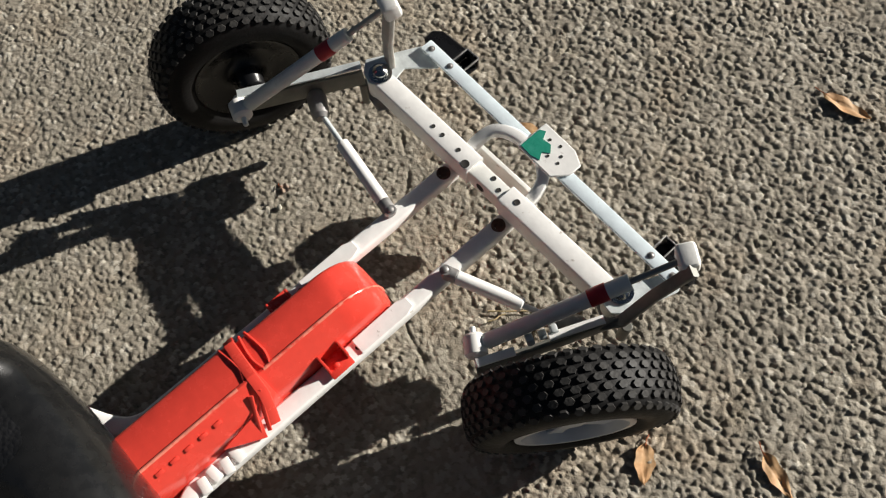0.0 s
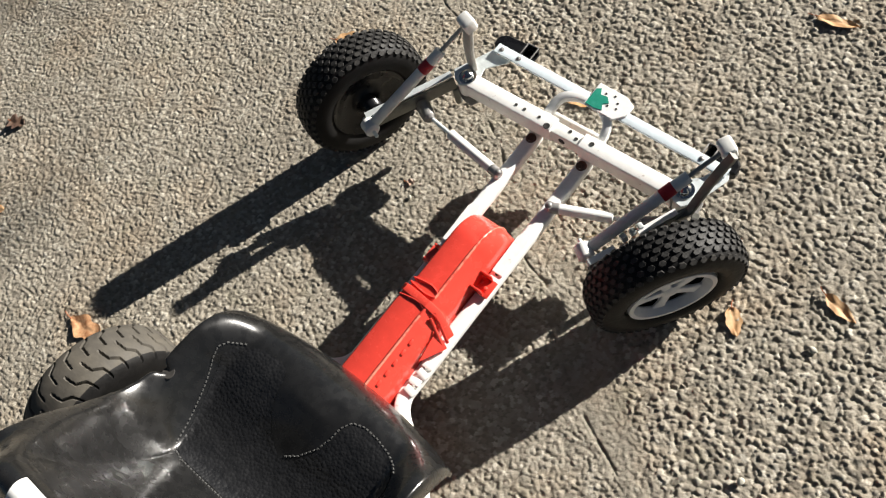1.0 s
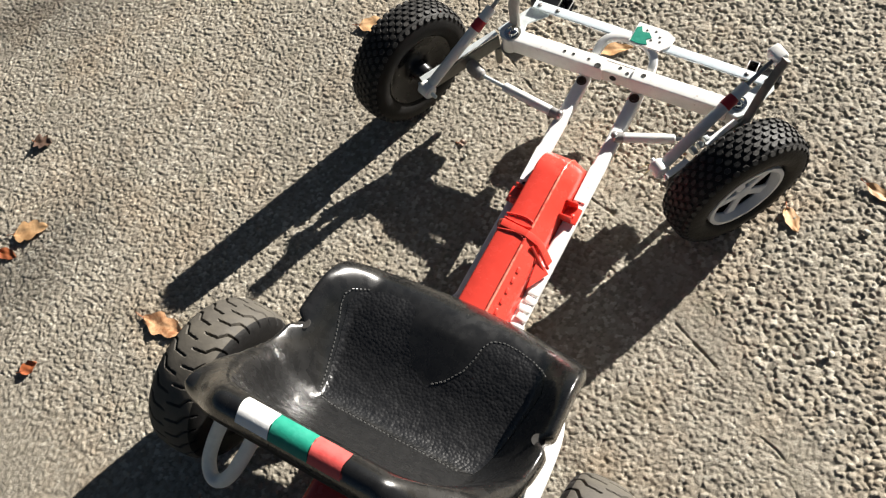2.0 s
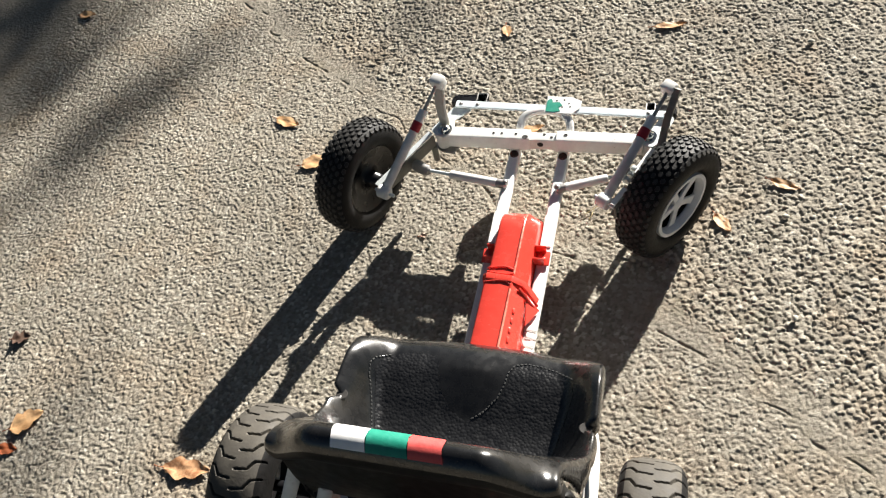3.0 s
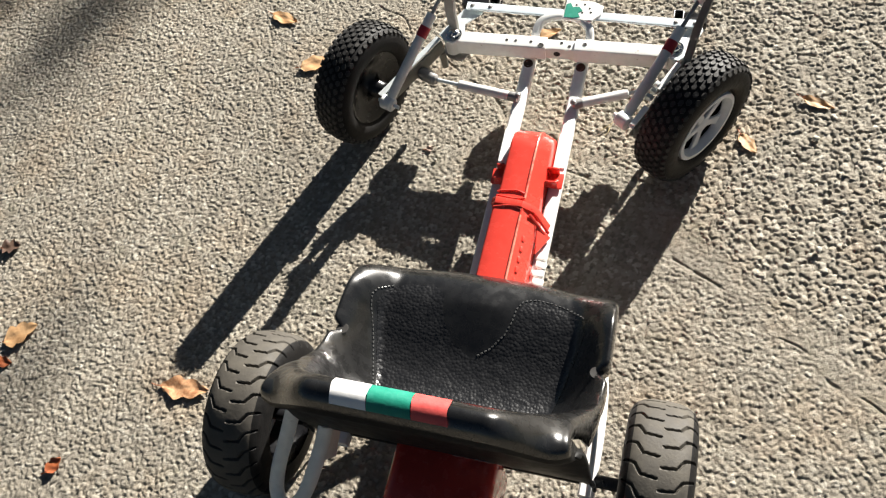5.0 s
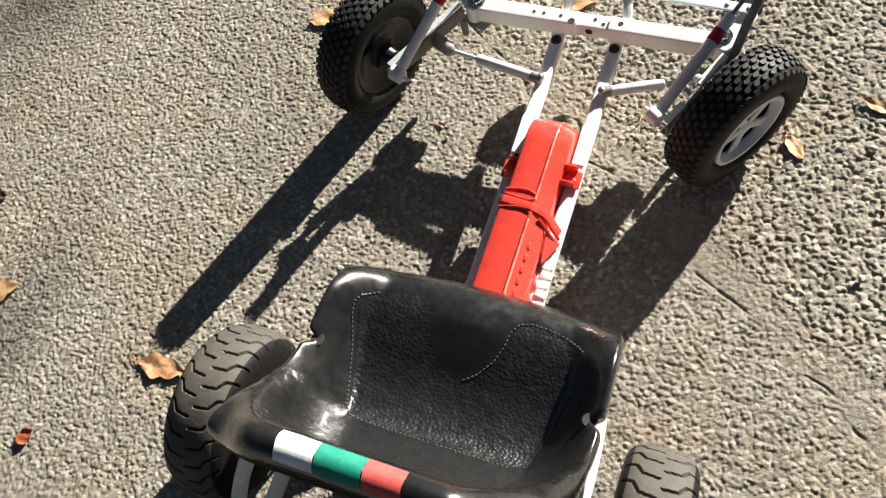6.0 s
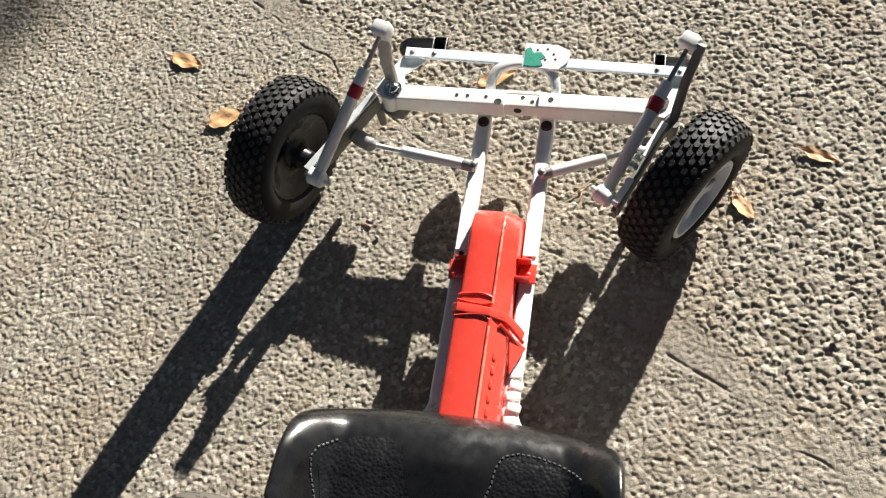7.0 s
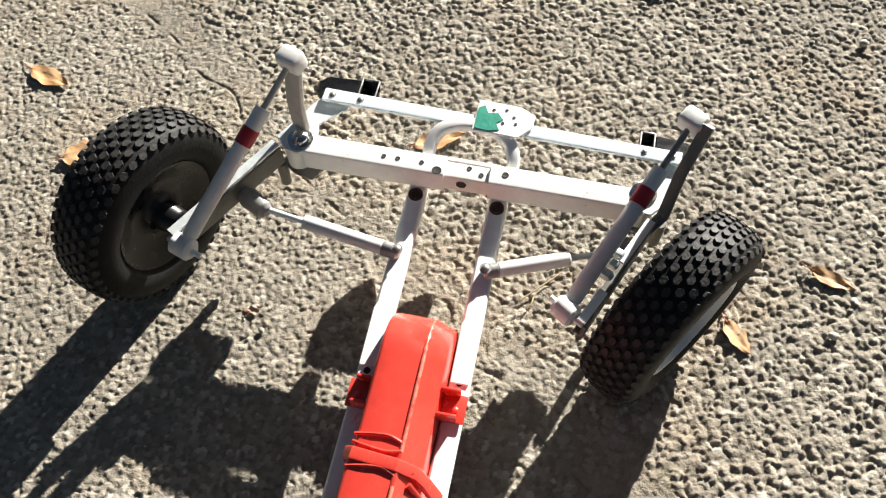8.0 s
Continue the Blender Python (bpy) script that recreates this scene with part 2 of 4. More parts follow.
def turned(profile, m=Matrix(), steps=32, bm=None, closed=False):
    """A body of revolution about the frame's x axis; profile: (along, radius)."""
    own = bmesh.new()
    rings = []
    for a, r in profile:
        if r < 1e-6:
            rings.append([own.verts.new((a, 0, 0))])
        else:
            rings.append([own.verts.new((a, r * math.cos(2 * math.pi * k / steps), r * math.sin(2 * math.pi * k / steps))) for k in range(steps)])
    pairs = list(zip(rings, rings[1:])) + ([(rings[-1], rings[0])] if closed else [])
    for p, q in pairs:
        for k in range(steps):
            j = (k + 1) % steps
            if len(p) == 1 and len(q) == 1:
                continue
            if len(p) == 1:
                own.faces.new((p[0], q[j], q[k]))
            elif len(q) == 1:
                own.faces.new((p[k], p[j], q[0]))
            else:
                own.faces.new((p[k], p[j], q[j], q[k]))
    bmesh.ops.transform(own, matrix=m, verts=own.verts)
    return merge(bm, own)


def rod(p, q, r, bm=None, steps=16, round_=0.0015):
    """A round bar from p to q with softened ends."""
    p, q = Vector(p), Vector(q)
    d = (q - p).length
    e = min(round_, r * 0.5)
    return turned([(0, 0), (0, r - e), (e, r), (d - e, r), (d, r - e), (d, 0)], axes(p, q - p), steps, bm)


def section_round(r, steps=14):
    return [(r * math.cos(2 * math.pi * k / steps), r * math.sin(2 * math.pi * k / steps)) for k in range(steps)]


def section_box(w, h, r=0.003):
    out = []
    for cx, cy, a0 in ((w / 2 - r, h / 2 - r, 0), (-w / 2 + r, h / 2 - r, 90), (-w / 2 + r, -h / 2 + r, 180), (w / 2 - r, -h / 2 + r, 270)):
        for k in range(4):
            a = radians(a0 + 30 * k)
            out.append((cx + r * math.cos(a), cy + r * math.sin(a)))
    return out


def smooth_path(pts, n=6):
    """Points of a curve through pts."""
    pts = [Vector(p) for p in pts]
    out = []
    for i in range(len(pts) - 1):
        a, b, c, d = pts[max(i - 1, 0)], pts[i], pts[i + 1], pts[min(i + 2, len(pts) - 1)]
        for k in range(n):
            t = k / n
            out.append(0.5 * (2 * b + (c - a) * t + (2 * a - 5 * b + 4 * c - d) * t * t + (3 * b - a - 3 * c + d) * t ** 3))
    return out + [pts[-1]]


def swept(path, section, up=(0, 0, 1), bm=None, cap=True):
    """A tube of that section along a path."""
    own = bmesh.new()
    path = [Vector(p) for p in path]
    rings = []
    for i, p in enumerate(path):
        t = (path[min(i + 1, len(path) - 1)] - path[max(i - 1, 0)]).normalized()
        s = t.cross(Vector(up))
        if s.length < 1e-4:
            s = t.cross(Vector((1, 0, 0)))
        s.normalize()
        u = s.cross(t)
        rings.append([own.verts.new(p + s * a + u * b) for a, b in section])
    k = len(section)
    for r, q in zip(rings, rings[1:]):
        for i in range(k):
            own.faces.new((r[i], r[(i + 1) % k], q[(i + 1) % k], q[i]))
    if cap:
        own.faces.new(rings[0])
        own.faces.new(rings[-1])
    return merge(bm, own)


def sheet(outline, thick, m=Matrix(), bevel=0.001, bm=None):
    """A flat plate cut to an outline in the frame's xy plane."""
    own = bmesh.new()
    f = own.faces.new([own.verts.new((x, y, -thick / 2)) for x, y in outline])
    ext = bmesh.ops.extrude_face_region(own, geom=[f])
    bmesh.ops.translate(own, vec=(0, 0, thick), verts=[v for v in ext["geom"] if isinstance(v, bmesh.types.BMVert)])
    if bevel:
        bmesh.ops.bevel(own, geom=[e for e in own.edges], offset=bevel, segments=1, affect="EDGES")
    bmesh.ops.transform(own, matrix=m, verts=own.verts)
    return merge(bm, own)


def bolt_head(p, direction, r, h, bm=None):
    """A domed bolt head on a washer."""
    return turned([(0, 0), (0, r * 1.45), (h * 0.2, r * 1.45), (h * 0.22, r), (h * 0.7, r * 0.9), (h, r * 0.45), (h * 1.05, 0)], axes(p, direction), 20, bm)


def hole(p, direction, r, parent, name="bolt_hole_disc"):
    """A drilled hole, uncut: a thin dark disc on the surface paints the shade inside it."""
    return part(name, turned([(0, r * 1.1), (0.0007, r), (0.0004, r * 0.8), (0.0003, 0)], axes(p, direction), 14), DARK, parent)


# ---- ground ----
CRACK = [(-6.0, 4.6), (-1.09, 0.676), (-0.857, 0.486), (-0.755, 0.412), (-0.605, 0.3), (-0.46, 0.2), (-0.32, 0.06), (-0.15, -0.03), (0.05, -0.19), (0.3, -0.385), (0.415, -0.462), (0.56, -0.56), (0.695, -0.66), (5.0, -4.2)]


def axis_steps(lo, hi, step):
    """Even steps from lo to hi, growing outwards to the horizon."""
    mid = np.arange(lo, hi, step)
    grow = [step]
    while sum(grow) < 600:
        grow.append(grow[-1] * (1.02 if grow[-1] < 0.02 else 1.25))
    out = np.cumsum(grow)
    return np.concatenate([lo - out[::-1], mid, mid[-1] + out])


def chips(px, py, cell, seed):
    """Heights and random tones of stone chips bedded in a surface, one to a cell."""
    rs = np.random.RandomState(seed)
    n = 512
    jx, jy = rs.rand(n, n), rs.rand(n, n)
    size, tone, tall = rs.uniform(0.5, 1.0, (n, n)), rs.rand(n, n), rs.uniform(0.3, 1.0, (n, n))
    lean, lean_way = rs.uniform(0.0, 0.75, (n, n)), rs.uniform(0, 2 * math.pi, (n, n))
    turn, flat = rs.uniform(0, math.pi, (n, n)), rs.uniform(0.55, 1.0, (n, n))
    gx, gy = px / cell, py / cell
    ix, iy = np.floor(gx).astype(int), np.floor(gy).astype(int)
    best, hue = np.zeros_like(px), np.full_like(px, 0.1)
    for dx in (-1, 0, 1):
        for dy in (-1, 0, 1):
            a, b = (ix + dx) % n, (iy + dy) % n
            ux, uy = gx - (ix + dx + jx[a, b]), gy - (iy + dy + jy[a, b])
            c, s = np.cos(turn[a, b]), np.sin(turn[a, b])
            vx, vy = (ux * c + uy * s) / size[a, b], (uy * c - ux * s) / (size[a, b] * flat[a, b])
            d = np.maximum(np.abs(vx) * 0.75 + np.abs(vy) * 0.45, np.sqrt(vx * vx + vy * vy))
            tip = 1 + lean[a, b] * (np.cos(lean_way[a, b]) * vx + np.sin(lean_way[a, b]) * vy)
            h = np.clip(1 - d ** 3, 0, 1) ** 0.5 * tall[a, b] * tip
            up = h > best
            best, hue = np.where(up, h, best), np.where(up, 0.15 + 0.85 * tone[a, b], hue)
    return best, hue


def crack_distance(px, py):
    d, side = np.full_like(px, 1e9), np.zeros_like(px)
    for (ax, ay), (bx, by) in zip(CRACK, CRACK[1:]):
        ex, ey = bx - ax, by - ay
        t = np.clip(((px - ax) * ex + (py - ay) * ey) / (ex * ex + ey * ey), 0, 1)
        rx, ry = px - ax - t * ex, py - ay - t * ey
        dd = np.hypot(rx, ry)
        near = dd < d
        side = np.where(near, np.sign(ex * ry - ey * rx), side)
        d = np.minimum(d, dd)
    return d, side


def build_ground():
    xs, ys = axis_steps(-1.7, 0.78, 0.0021), axis_steps(-1.1, 0.72, 0.0021)
    px, py = np.meshgrid(xs, ys)
    wob = 0.012 * np.sin(px * 31 + 2 * np.sin(py * 17)) + 0.008 * np.sin(py * 67 + px * 43)
    d, side = crack_distance(px + wob, py + 0.7 * wob)
    fine, tone_f = chips(px, py, 0.0076, 3)
    coarse, tone_c = chips(px, py, 0.0096, 5)
    tiny, tone_t = chips(px + 0.3, py + 0.1, 0.0052, 8)
    right = np.clip((side * d - 0.03) / 0.05, 0, 1)
    h = (fine * 0.0031 + tiny * 0.001) * (1 - right) + (coarse * 0.0046 + tiny * 0.0016) * right
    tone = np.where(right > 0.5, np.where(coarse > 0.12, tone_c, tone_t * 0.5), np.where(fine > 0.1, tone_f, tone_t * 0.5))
    h += 0.002 * np.sin(px * 5.1 + 1.3 * np.sin(py * 3.7)) * np.sin(py * 4.3 + 0.5)
    gap = np.exp(-(d / 0.003) ** 2) * np.clip(0.35 + 0.9 * np.sin(px * 23 + 1.7 * np.sin(px * 61)), 0, 1)
    band = np.exp(-(d / 0.05) ** 2) * np.where(side >= 0, 1.0, np.exp(-(d / 0.012) ** 2)) * np.clip(0.75 + 0.35 * np.sin(px * 9 + 2 * np.sin(py * 7)), 0, 1)
    h = h * (1 - 0.55 * band) - 0.004 * gap
    tone = tone * (1 - 0.45 * band) + 0.3 * 0.45 * band
    tone = tone * (1 - 0.5 * gap)
    far = np.maximum(np.maximum(-1.7 - px, px - 0.78), np.maximum(-1.1 - py, py - 0.72))
    h *= np.clip(1 - far / 0.5, 0, 1)
    z = h - 0.006
    nx, ny = len(xs), len(ys)
    me = bpy.data.meshes.new("ground")
    idx = np.arange(nx * ny).reshape(ny, nx)
    quads = np.stack([idx[:-1, :-1], idx[:-1, 1:], idx[1:, 1:], idx[1:, :-1]], -1).reshape(-1, 4)
    me.vertices.add(nx * ny)
    me.vertices.foreach_set("co", np.stack([px, py, z], -1).astype(np.float32).ravel())
    me.loops.add(quads.size)
    me.loops.foreach_set("vertex_index", quads.astype(np.int32).ravel())
    me.polygons.add(len(quads))
    me.polygons.foreach_set("loop_start", np.arange(0, quads.size, 4, dtype=np.int32))
    me.update(calc_edges=True)
    plain = np.clip(far / 0.5, 0, 1)
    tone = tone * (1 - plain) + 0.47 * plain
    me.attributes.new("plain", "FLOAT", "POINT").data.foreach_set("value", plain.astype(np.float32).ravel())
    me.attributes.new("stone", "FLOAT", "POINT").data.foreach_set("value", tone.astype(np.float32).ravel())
    me.shade_smooth()
    me.materials.append(ASPHALT)
    return tagged(new("ground", me), "worn grey-beige asphalt with coarse bedded stone chips and a crack", "ground", kind="structure")


build_ground()

# ---- the go-kart ----
kart = empty("pedal_go_kart", "stripped white tubular pedal go-kart with black seat and red chain guard", "go-kart")

# main rails: side by side under the front axle, spreading under the seat
for s, nm in ((-1, "frame_rail"), (1, "frame_rail")):
    x = 0.058 * s
    path = [(x, -0.012, 0.117), (x, -0.1, 0.119), (x, -0.25, 0.121), (x, -0.4, 0.122), (x, -0.53, 0.123), (x + 0.002 * s, -0.57, 0.124), (x + 0.025 * s, -0.6, 0.126), (x + 0.09 * s, -0.64, 0.13), (x + 0.145 * s, -0.7, 0.137), (x + 0.16 * s, -0.8, 0.145), (x + 0.16 * s, -0.93, 0.15)]
    rail = part(nm, swept(smooth_path(path, 5), section_box(0.027, 0.024, 0.006)), WHITE, kart, "white enamelled steel tube, chipped")
    for y in ((-0.216, -0.293) if s > 0 else (-0.219, -0.3)):
        hole((x, y, 0.1335), (0, 0, 1), 0.0042, rail)
    part("upper_plate", sheet([(-0.012, -0.05), (0.012, -0.05), (0.013, 0.03), (0.008, 0.045), (-0.008, 0.045), (-0.013, 0.03)], 0.004, pose(x, -0.245, 0.1345)), WHITE, rail)
    part("rubber_bush", turned([(0, 0), (0, 0.0105), (0.005, 0.0105), (0.0065, 0.009), (0.004, 0.006), (0.004, 0)], axes((x, -0.03, 0.1265), (0, -0.15, 1)), 18), RUST, rail)

# front axle beam
axle = part("axle_tube", swept([(-0.222, -0.002, 0.151), (-0.021, -0.002, 0.151)], section_box(0.033, 0.04, 0.004)), WHITE, kart, "white square steel tube with drilled holes, chipped")
right_tube = part("axle_tube", swept([(0.042, -0.002, 0.151), (0.238, -0.002, 0.151)], section_box(0.033, 0.04, 0.004)), WHITE, kart, "white square steel tube, chipped at its end")
core = part("axle_core", swept([(-0.06, -0.002, 0.149), (0.08, -0.002, 0.149)], section_box(0.026, 0.032, 0.003)), SHOCK, kart, "pale grey inner bar joining the two axle tubes")
for x in (-0.108, -0.088, -0.054):
    hole((x, -0.003, 0.1713), (0, 0, 1), 0.0031, axle)
hole((-0.031, -0.012, 0.1713), (0, 0, 1), 0.0062, axle)
hole((0.063, -0.001, 0.1713), (0, 0, 1), 0.0045, right_tube)
for x, y in ((0.012, 0.004), (0.03, -0.004)):
    hole((x, y, 0.1653), (0, 0, 1), 0.0034, core)
hole((0.004, -0.0155, 0.151), (0, -1, 0), 0.0068, core)
for s, x in ((-1, -0.238), (1, 0.252)):
    part("kingpin_tube", turned([(-0.024, 0), (-0.024, 0.015), (-0.022, 0.017), (0.022, 0.017), (0.024, 0.015), (0.024, 0)], axes((x, 0, 0.144), (0, 0, 1)), 24), WHITE, axle)

# arch on the axle
arch_path = smooth_path([(-0.05, 0.008, 0.15), (-0.05, 0.034, 0.161), (-0.042, 0.057, 0.169), (-0.018, 0.069, 0.174), (0.011, 0.072, 0.175), (0.04, 0.067, 0.174), (0.061, 0.052, 0.169), (0.069, 0.03, 0.161), (0.069, 0.008, 0.15)], 5)
part("arch_tube", swept(arch_path, section_box(0.018, 0.016, 0.005)), WHITE, kart, "bent white tube arch")

fork = [(-0.06, 0.126), (-0.076, 0.11), (-0.085, 0.092), (-0.07, 0.066), (-0.052, 0.062), (-0.036, 0.07), (-0.022, 0.079), (0.002, 0.08), (0.018, 0.071), (0.032, 0.062), (0.05, 0.066), (0.064, 0.092), (0.06, 0.11), (0.05, 0.126)]
part("pivot_plate", sheet(fork, 0.007, Matrix(((1, 0, 0, 0), (0, 0, 1, 0.043), (0, 1, 0, 0), (0, 0, 0, 1)))), WHITE, kart, "white lobed steel plate under the arch")

# steering tie bar with its plate
bar = part("tie_bar", swept([(-0.218, 0.083, 0.176), (0.295, 0.069, 0.176)], section_box(0.022, 0.006, 0.002)), BAR, kart, "pale blue-white flat steel bar, chipped")
for x in (-0.205, -0.163, 0.244, 0.283):
    y = 0.083 - (x + 0.218) * 0.0273
    part("screw", bolt_head((x, y, 0.179), (0, 0, 1), 0.0035, 0.003), STEEL, bar)
plate = part("bracket_plate", sheet([(-0.03, -0.024), (0.028, -0.024), (0.042, -0.004), (0.042, 0.016), (0.022, 0.026), (-0.03, 0.026)], 0.004, pose(0.039, 0.083, 0.1815, 0, 0, -2) @ Matrix.Diagonal((1.15, 1.1, 1, 1))), WHITE, kart, "white steel plate with a green painted patch")
part("green_patch", sheet([(-0.028, 0.012), (-0.021, 0.017), (-0.015, 0.006), (-0.003, 0.008), (0.005, -0.001), (-0.003, -0.008), (0.003, -0.018), (-0.01, -0.022), (-0.027, -0.021)], 0.0012, pose(0.039, 0.083, 0.1842, 0, 0, -2) @ Matrix.Diagonal((1.15, 1.1, 1, 1)), bevel=0), GREEN, plate, "green paint")
for p in ((0.029, 0.097), (0.047, 0.1), (0.059, 0.089), (0.063, 0.078), (0.045, 0.076)):
    hole((p[0], p[1], 0.1836), (0, 0, 1), 0.0022, plate)


def front_corner(s, king, top, low, plate_line, arm_bend, arm_end, hub, theta, joint, inner):
    """One front corner: bracket, post, swing arm, damper and tie rod. s is -1 on the chain-free side, 1 on the other."""
    k, t_, l = Vector(king), Vector(top), Vector(low)
    f = Vector((math.sin(theta), math.cos(theta), 0))
    a = Vector((math.cos(theta), -math.sin(theta), 0))
    # bracket: two plates joined by a back, with the arm to the tie bar
    br = sub("kingpin_bracket", kart, "zinc-plated folded steel bracket")
    part("upper_plate", sheet(plate_line, 0.004, pose(0, 0, 0.168)), ZINC, br)
    part("lower_plate", sheet([(-0.02, -0.024), (0.014, -0.03), (0.034, -0.014), (0.034, 0.02), (0.014, 0.038), (-0.016, 0.032), (-0.024, 0.004)], 0.004, axes(k - Vector((0, 0, 0.03)), f)), STEEL, br)
    part("kingpin_bolt", bolt_head(k + Vector((0, 0, 0.026)), (0, 0, 1), 0.0125, 0.013), CHROME, br, "domed polished bolt")
    part("kingpin_end", rod(k + Vector((0.034 * s, -0.012, -0.07)), k + Vector((0.034 * s, -0.012, -0.02)), 0.008), DARK_STEEL, br)
    # post and swing arm: one folded channel
    arm = sub("swing_arm", kart, "grey steel channel swing arm")
    b, en = Vector(arm_bend), Vector(arm_end)
    steel = DARK_STEEL
    if s > 0:
        part("upright", swept([t_ + a * 0.021 + Vector((0, 0, 0.012)), t_.lerp(b, 0.5) + a * 0.008, b + a * 0.004 + Vector((0, 0, 0.004)), b - f * 0.03 - Vector((0, 0, 0.012))], section_box(0.016, 0.01, 0.002)), steel, arm, "dark grey steel upright")
    else:
        part("post", swept([k + Vector((-0.006, 0.024, 0.022)), k + Vector((-0.007, 0.026, 0.075)), t_ - Vector((0, 0, 0.006))], section_box(0.01, 0.026, 0.003), up=a), PALE_POST, arm, "pale grey-beige steel post")
    drop_ = Vector((0, 0, 0.009))
    part("web", swept([b - drop_, en - drop_], section_box(0.005, 0.034, 0.0015)), steel, arm)
    lift = Vector((0, 0, 0.0145))
    if s > 0:
        for u0, u1 in ((0.12, 0.5), (0.74, 1.0)):
            part("upper_flange", swept([b.lerp(en, u0) - a * 0.004 + lift, b.lerp(en, u1) - a * 0.006 + lift], section_box(0.012, 0.004, 0.0012)), WHITE, arm, "bright flange")
    else:
        part("upper_flange", swept([b - a * 0.006 + lift, en - a * 0.006 + lift], section_box(0.014, 0.004, 0.0012)), ZINC, arm)
    part("lower_flange", swept([b - a * 0.006 - lift * 1.5, en - a * 0.006 - lift * 1.5], section_box(0.014, 0.004, 0.0012)), steel, arm)
    # damper
    dm = sub("shock_absorber", kart, "grey tube damper with a dark red band")
    d = (t_ - l).normalized()
    n = (t_ - l).length
    part("cylinder", turned([(0.012, 0), (0.012, 0.0085), (0.018, 0.0108), (n * 0.56, 0.0108), (n * 0.56, 0)], axes(l, d), 24), SHOCK, dm)
    part("band", turned([(n * 0.555, 0), (n * 0.555, 0.0116), (n * 0.56, 0.012), (n * 0.635, 0.012), (n * 0.64, 0.0116), (n * 0.64, 0)], axes(l, d), 24), RED_BAND, dm, "dark red plastic band")
    part("collar", turned([(n * 0.64, 0), (n * 0.64, 0.0108), (n * 0.735, 0.0108), (n * 0.745, 0.0105), (n * 0.745, 0)], axes(l, d), 24), SHOCK, dm)
    part("piston_rod", rod(l + d * n * 0.74, t_, 0.0042), PALE_POST if s < 0 else STEEL, dm)
    part("lower_eye", turned([(-0.016, 0), (-0.016, 0.011), (-0.012, 0.0155), (0.012, 0.0155), (0.016, 0.011), (0.016, 0)], axes(l, a), 24), WHITE_PLASTIC, dm, "white plastic eye")
    part("upper_eye", block((0.034, 0.026, 0.03), axes(t_, a) @ pose(0, 0, 0, 12, 0, 0), 0.006, segments=3), WHITE_PLASTIC, dm, "white plastic cap")
    part("lower_bolt", rod(l - a * 0.026, l + a * 0.03, 0.004), ZINC, dm)
    # tie rod
    j, i = Vector(joint), Vector(inner)
    tr = sub("tie_rod", kart, "white sleeved steel tie rod")
    v = (j - i)
    part("sleeve", rod(i + v * 0.1, i + v * 0.68, 0.0102, steps=18), WHITE, tr)
    part("inner_joint", rod(i - v * 0.02, i + v * 0.12, 0.0105, steps=18, round_=0.004), STEEL, tr)
    part("thin_rod", rod(i + v * 0.66, j, 0.0042), ZINC, tr)
    part("ball_joint", turned([(-0.012, 0), (-0.012, 0.008), (-0.006, 0.0135), (0.026, 0.0155), (0.035, 0.012), (0.037, 0)], axes(j, v.normalized() * 0.8 + f * 0.25), 20), STEEL, tr)
    part("joint_bolt", bolt_head(i + Vector((0, 0, 0.009)), (0, 0, 1), 0.0055, 0.005), STEEL, tr)
    part("stub_axle", rod(Vector(hub) - a * 0.05 * (1 if s > 0 else -1), hub, 0.007), SEAT_BACK, arm)


TH_L, TH_R = radians(19.5), radians(34.6)
front_corner(-1, (-0.23, 0.001, 0.144), (-0.231, 0.035, 0.296), (-0.339, -0.187, 0.152), [(-0.266, 0.002), (-0.253, 0.026), (-0.226, 0.078), (-0.21, 0.09), (-0.18, 0.082), (-0.179, 0.07), (-0.213, 0.034), (-0.208, 0.012), (-0.212, -0.012), (-0.23, -0.022), (-0.25, -0.016)], (-0.258, -0.012, 0.155), (-0.352, -0.178, 0.148), (-0.418, -0.128, 0.14), TH_L, (-0.262, -0.098, 0.135), (-0.06, -0.131, 0.138))
front_corner(1, (0.25, 0.006, 0.144), (0.288, 0.06, 0.268), (0.171, -0.183, 0.164), [(0.23, 0.012), (0.232, -0.008), (0.244, -0.022), (0.262, -0.025), (0.28, -0.006), (0.288, 0.02), (0.302, 0.062), (0.296, 0.078), (0.276, 0.08), (0.262, 0.045), (0.246, 0.03)], (0.275, -0.02, 0.165), (0.196, -0.203, 0.16), (0.308, -0.144, 0.14), TH_R, (0.218, -0.068, 0.128), (0.061, -0.136, 0.138))

# adjuster nuts and washers on the loaded swing arm
for u, r in ((0.45, 0.009), (0.53, 0.0075), (0.62, 0.0095)):
    p = Vector((0.275, -0.02, 0.165)).lerp(Vector((0.196, -0.203, 0.16)), u) + Vector((-0.012, 0.006, 0.012))
    part("adjuster_nut", turned([(-0.005, 0), (-0.005, r * 0.9), (-0.003, r), (0.003, r), (0.005, r * 0.9), (0.005, 0)], axes(p, (0.4, 0.9, 0.1)), 6), ZINC, kart, "bright zinc-plated nut")

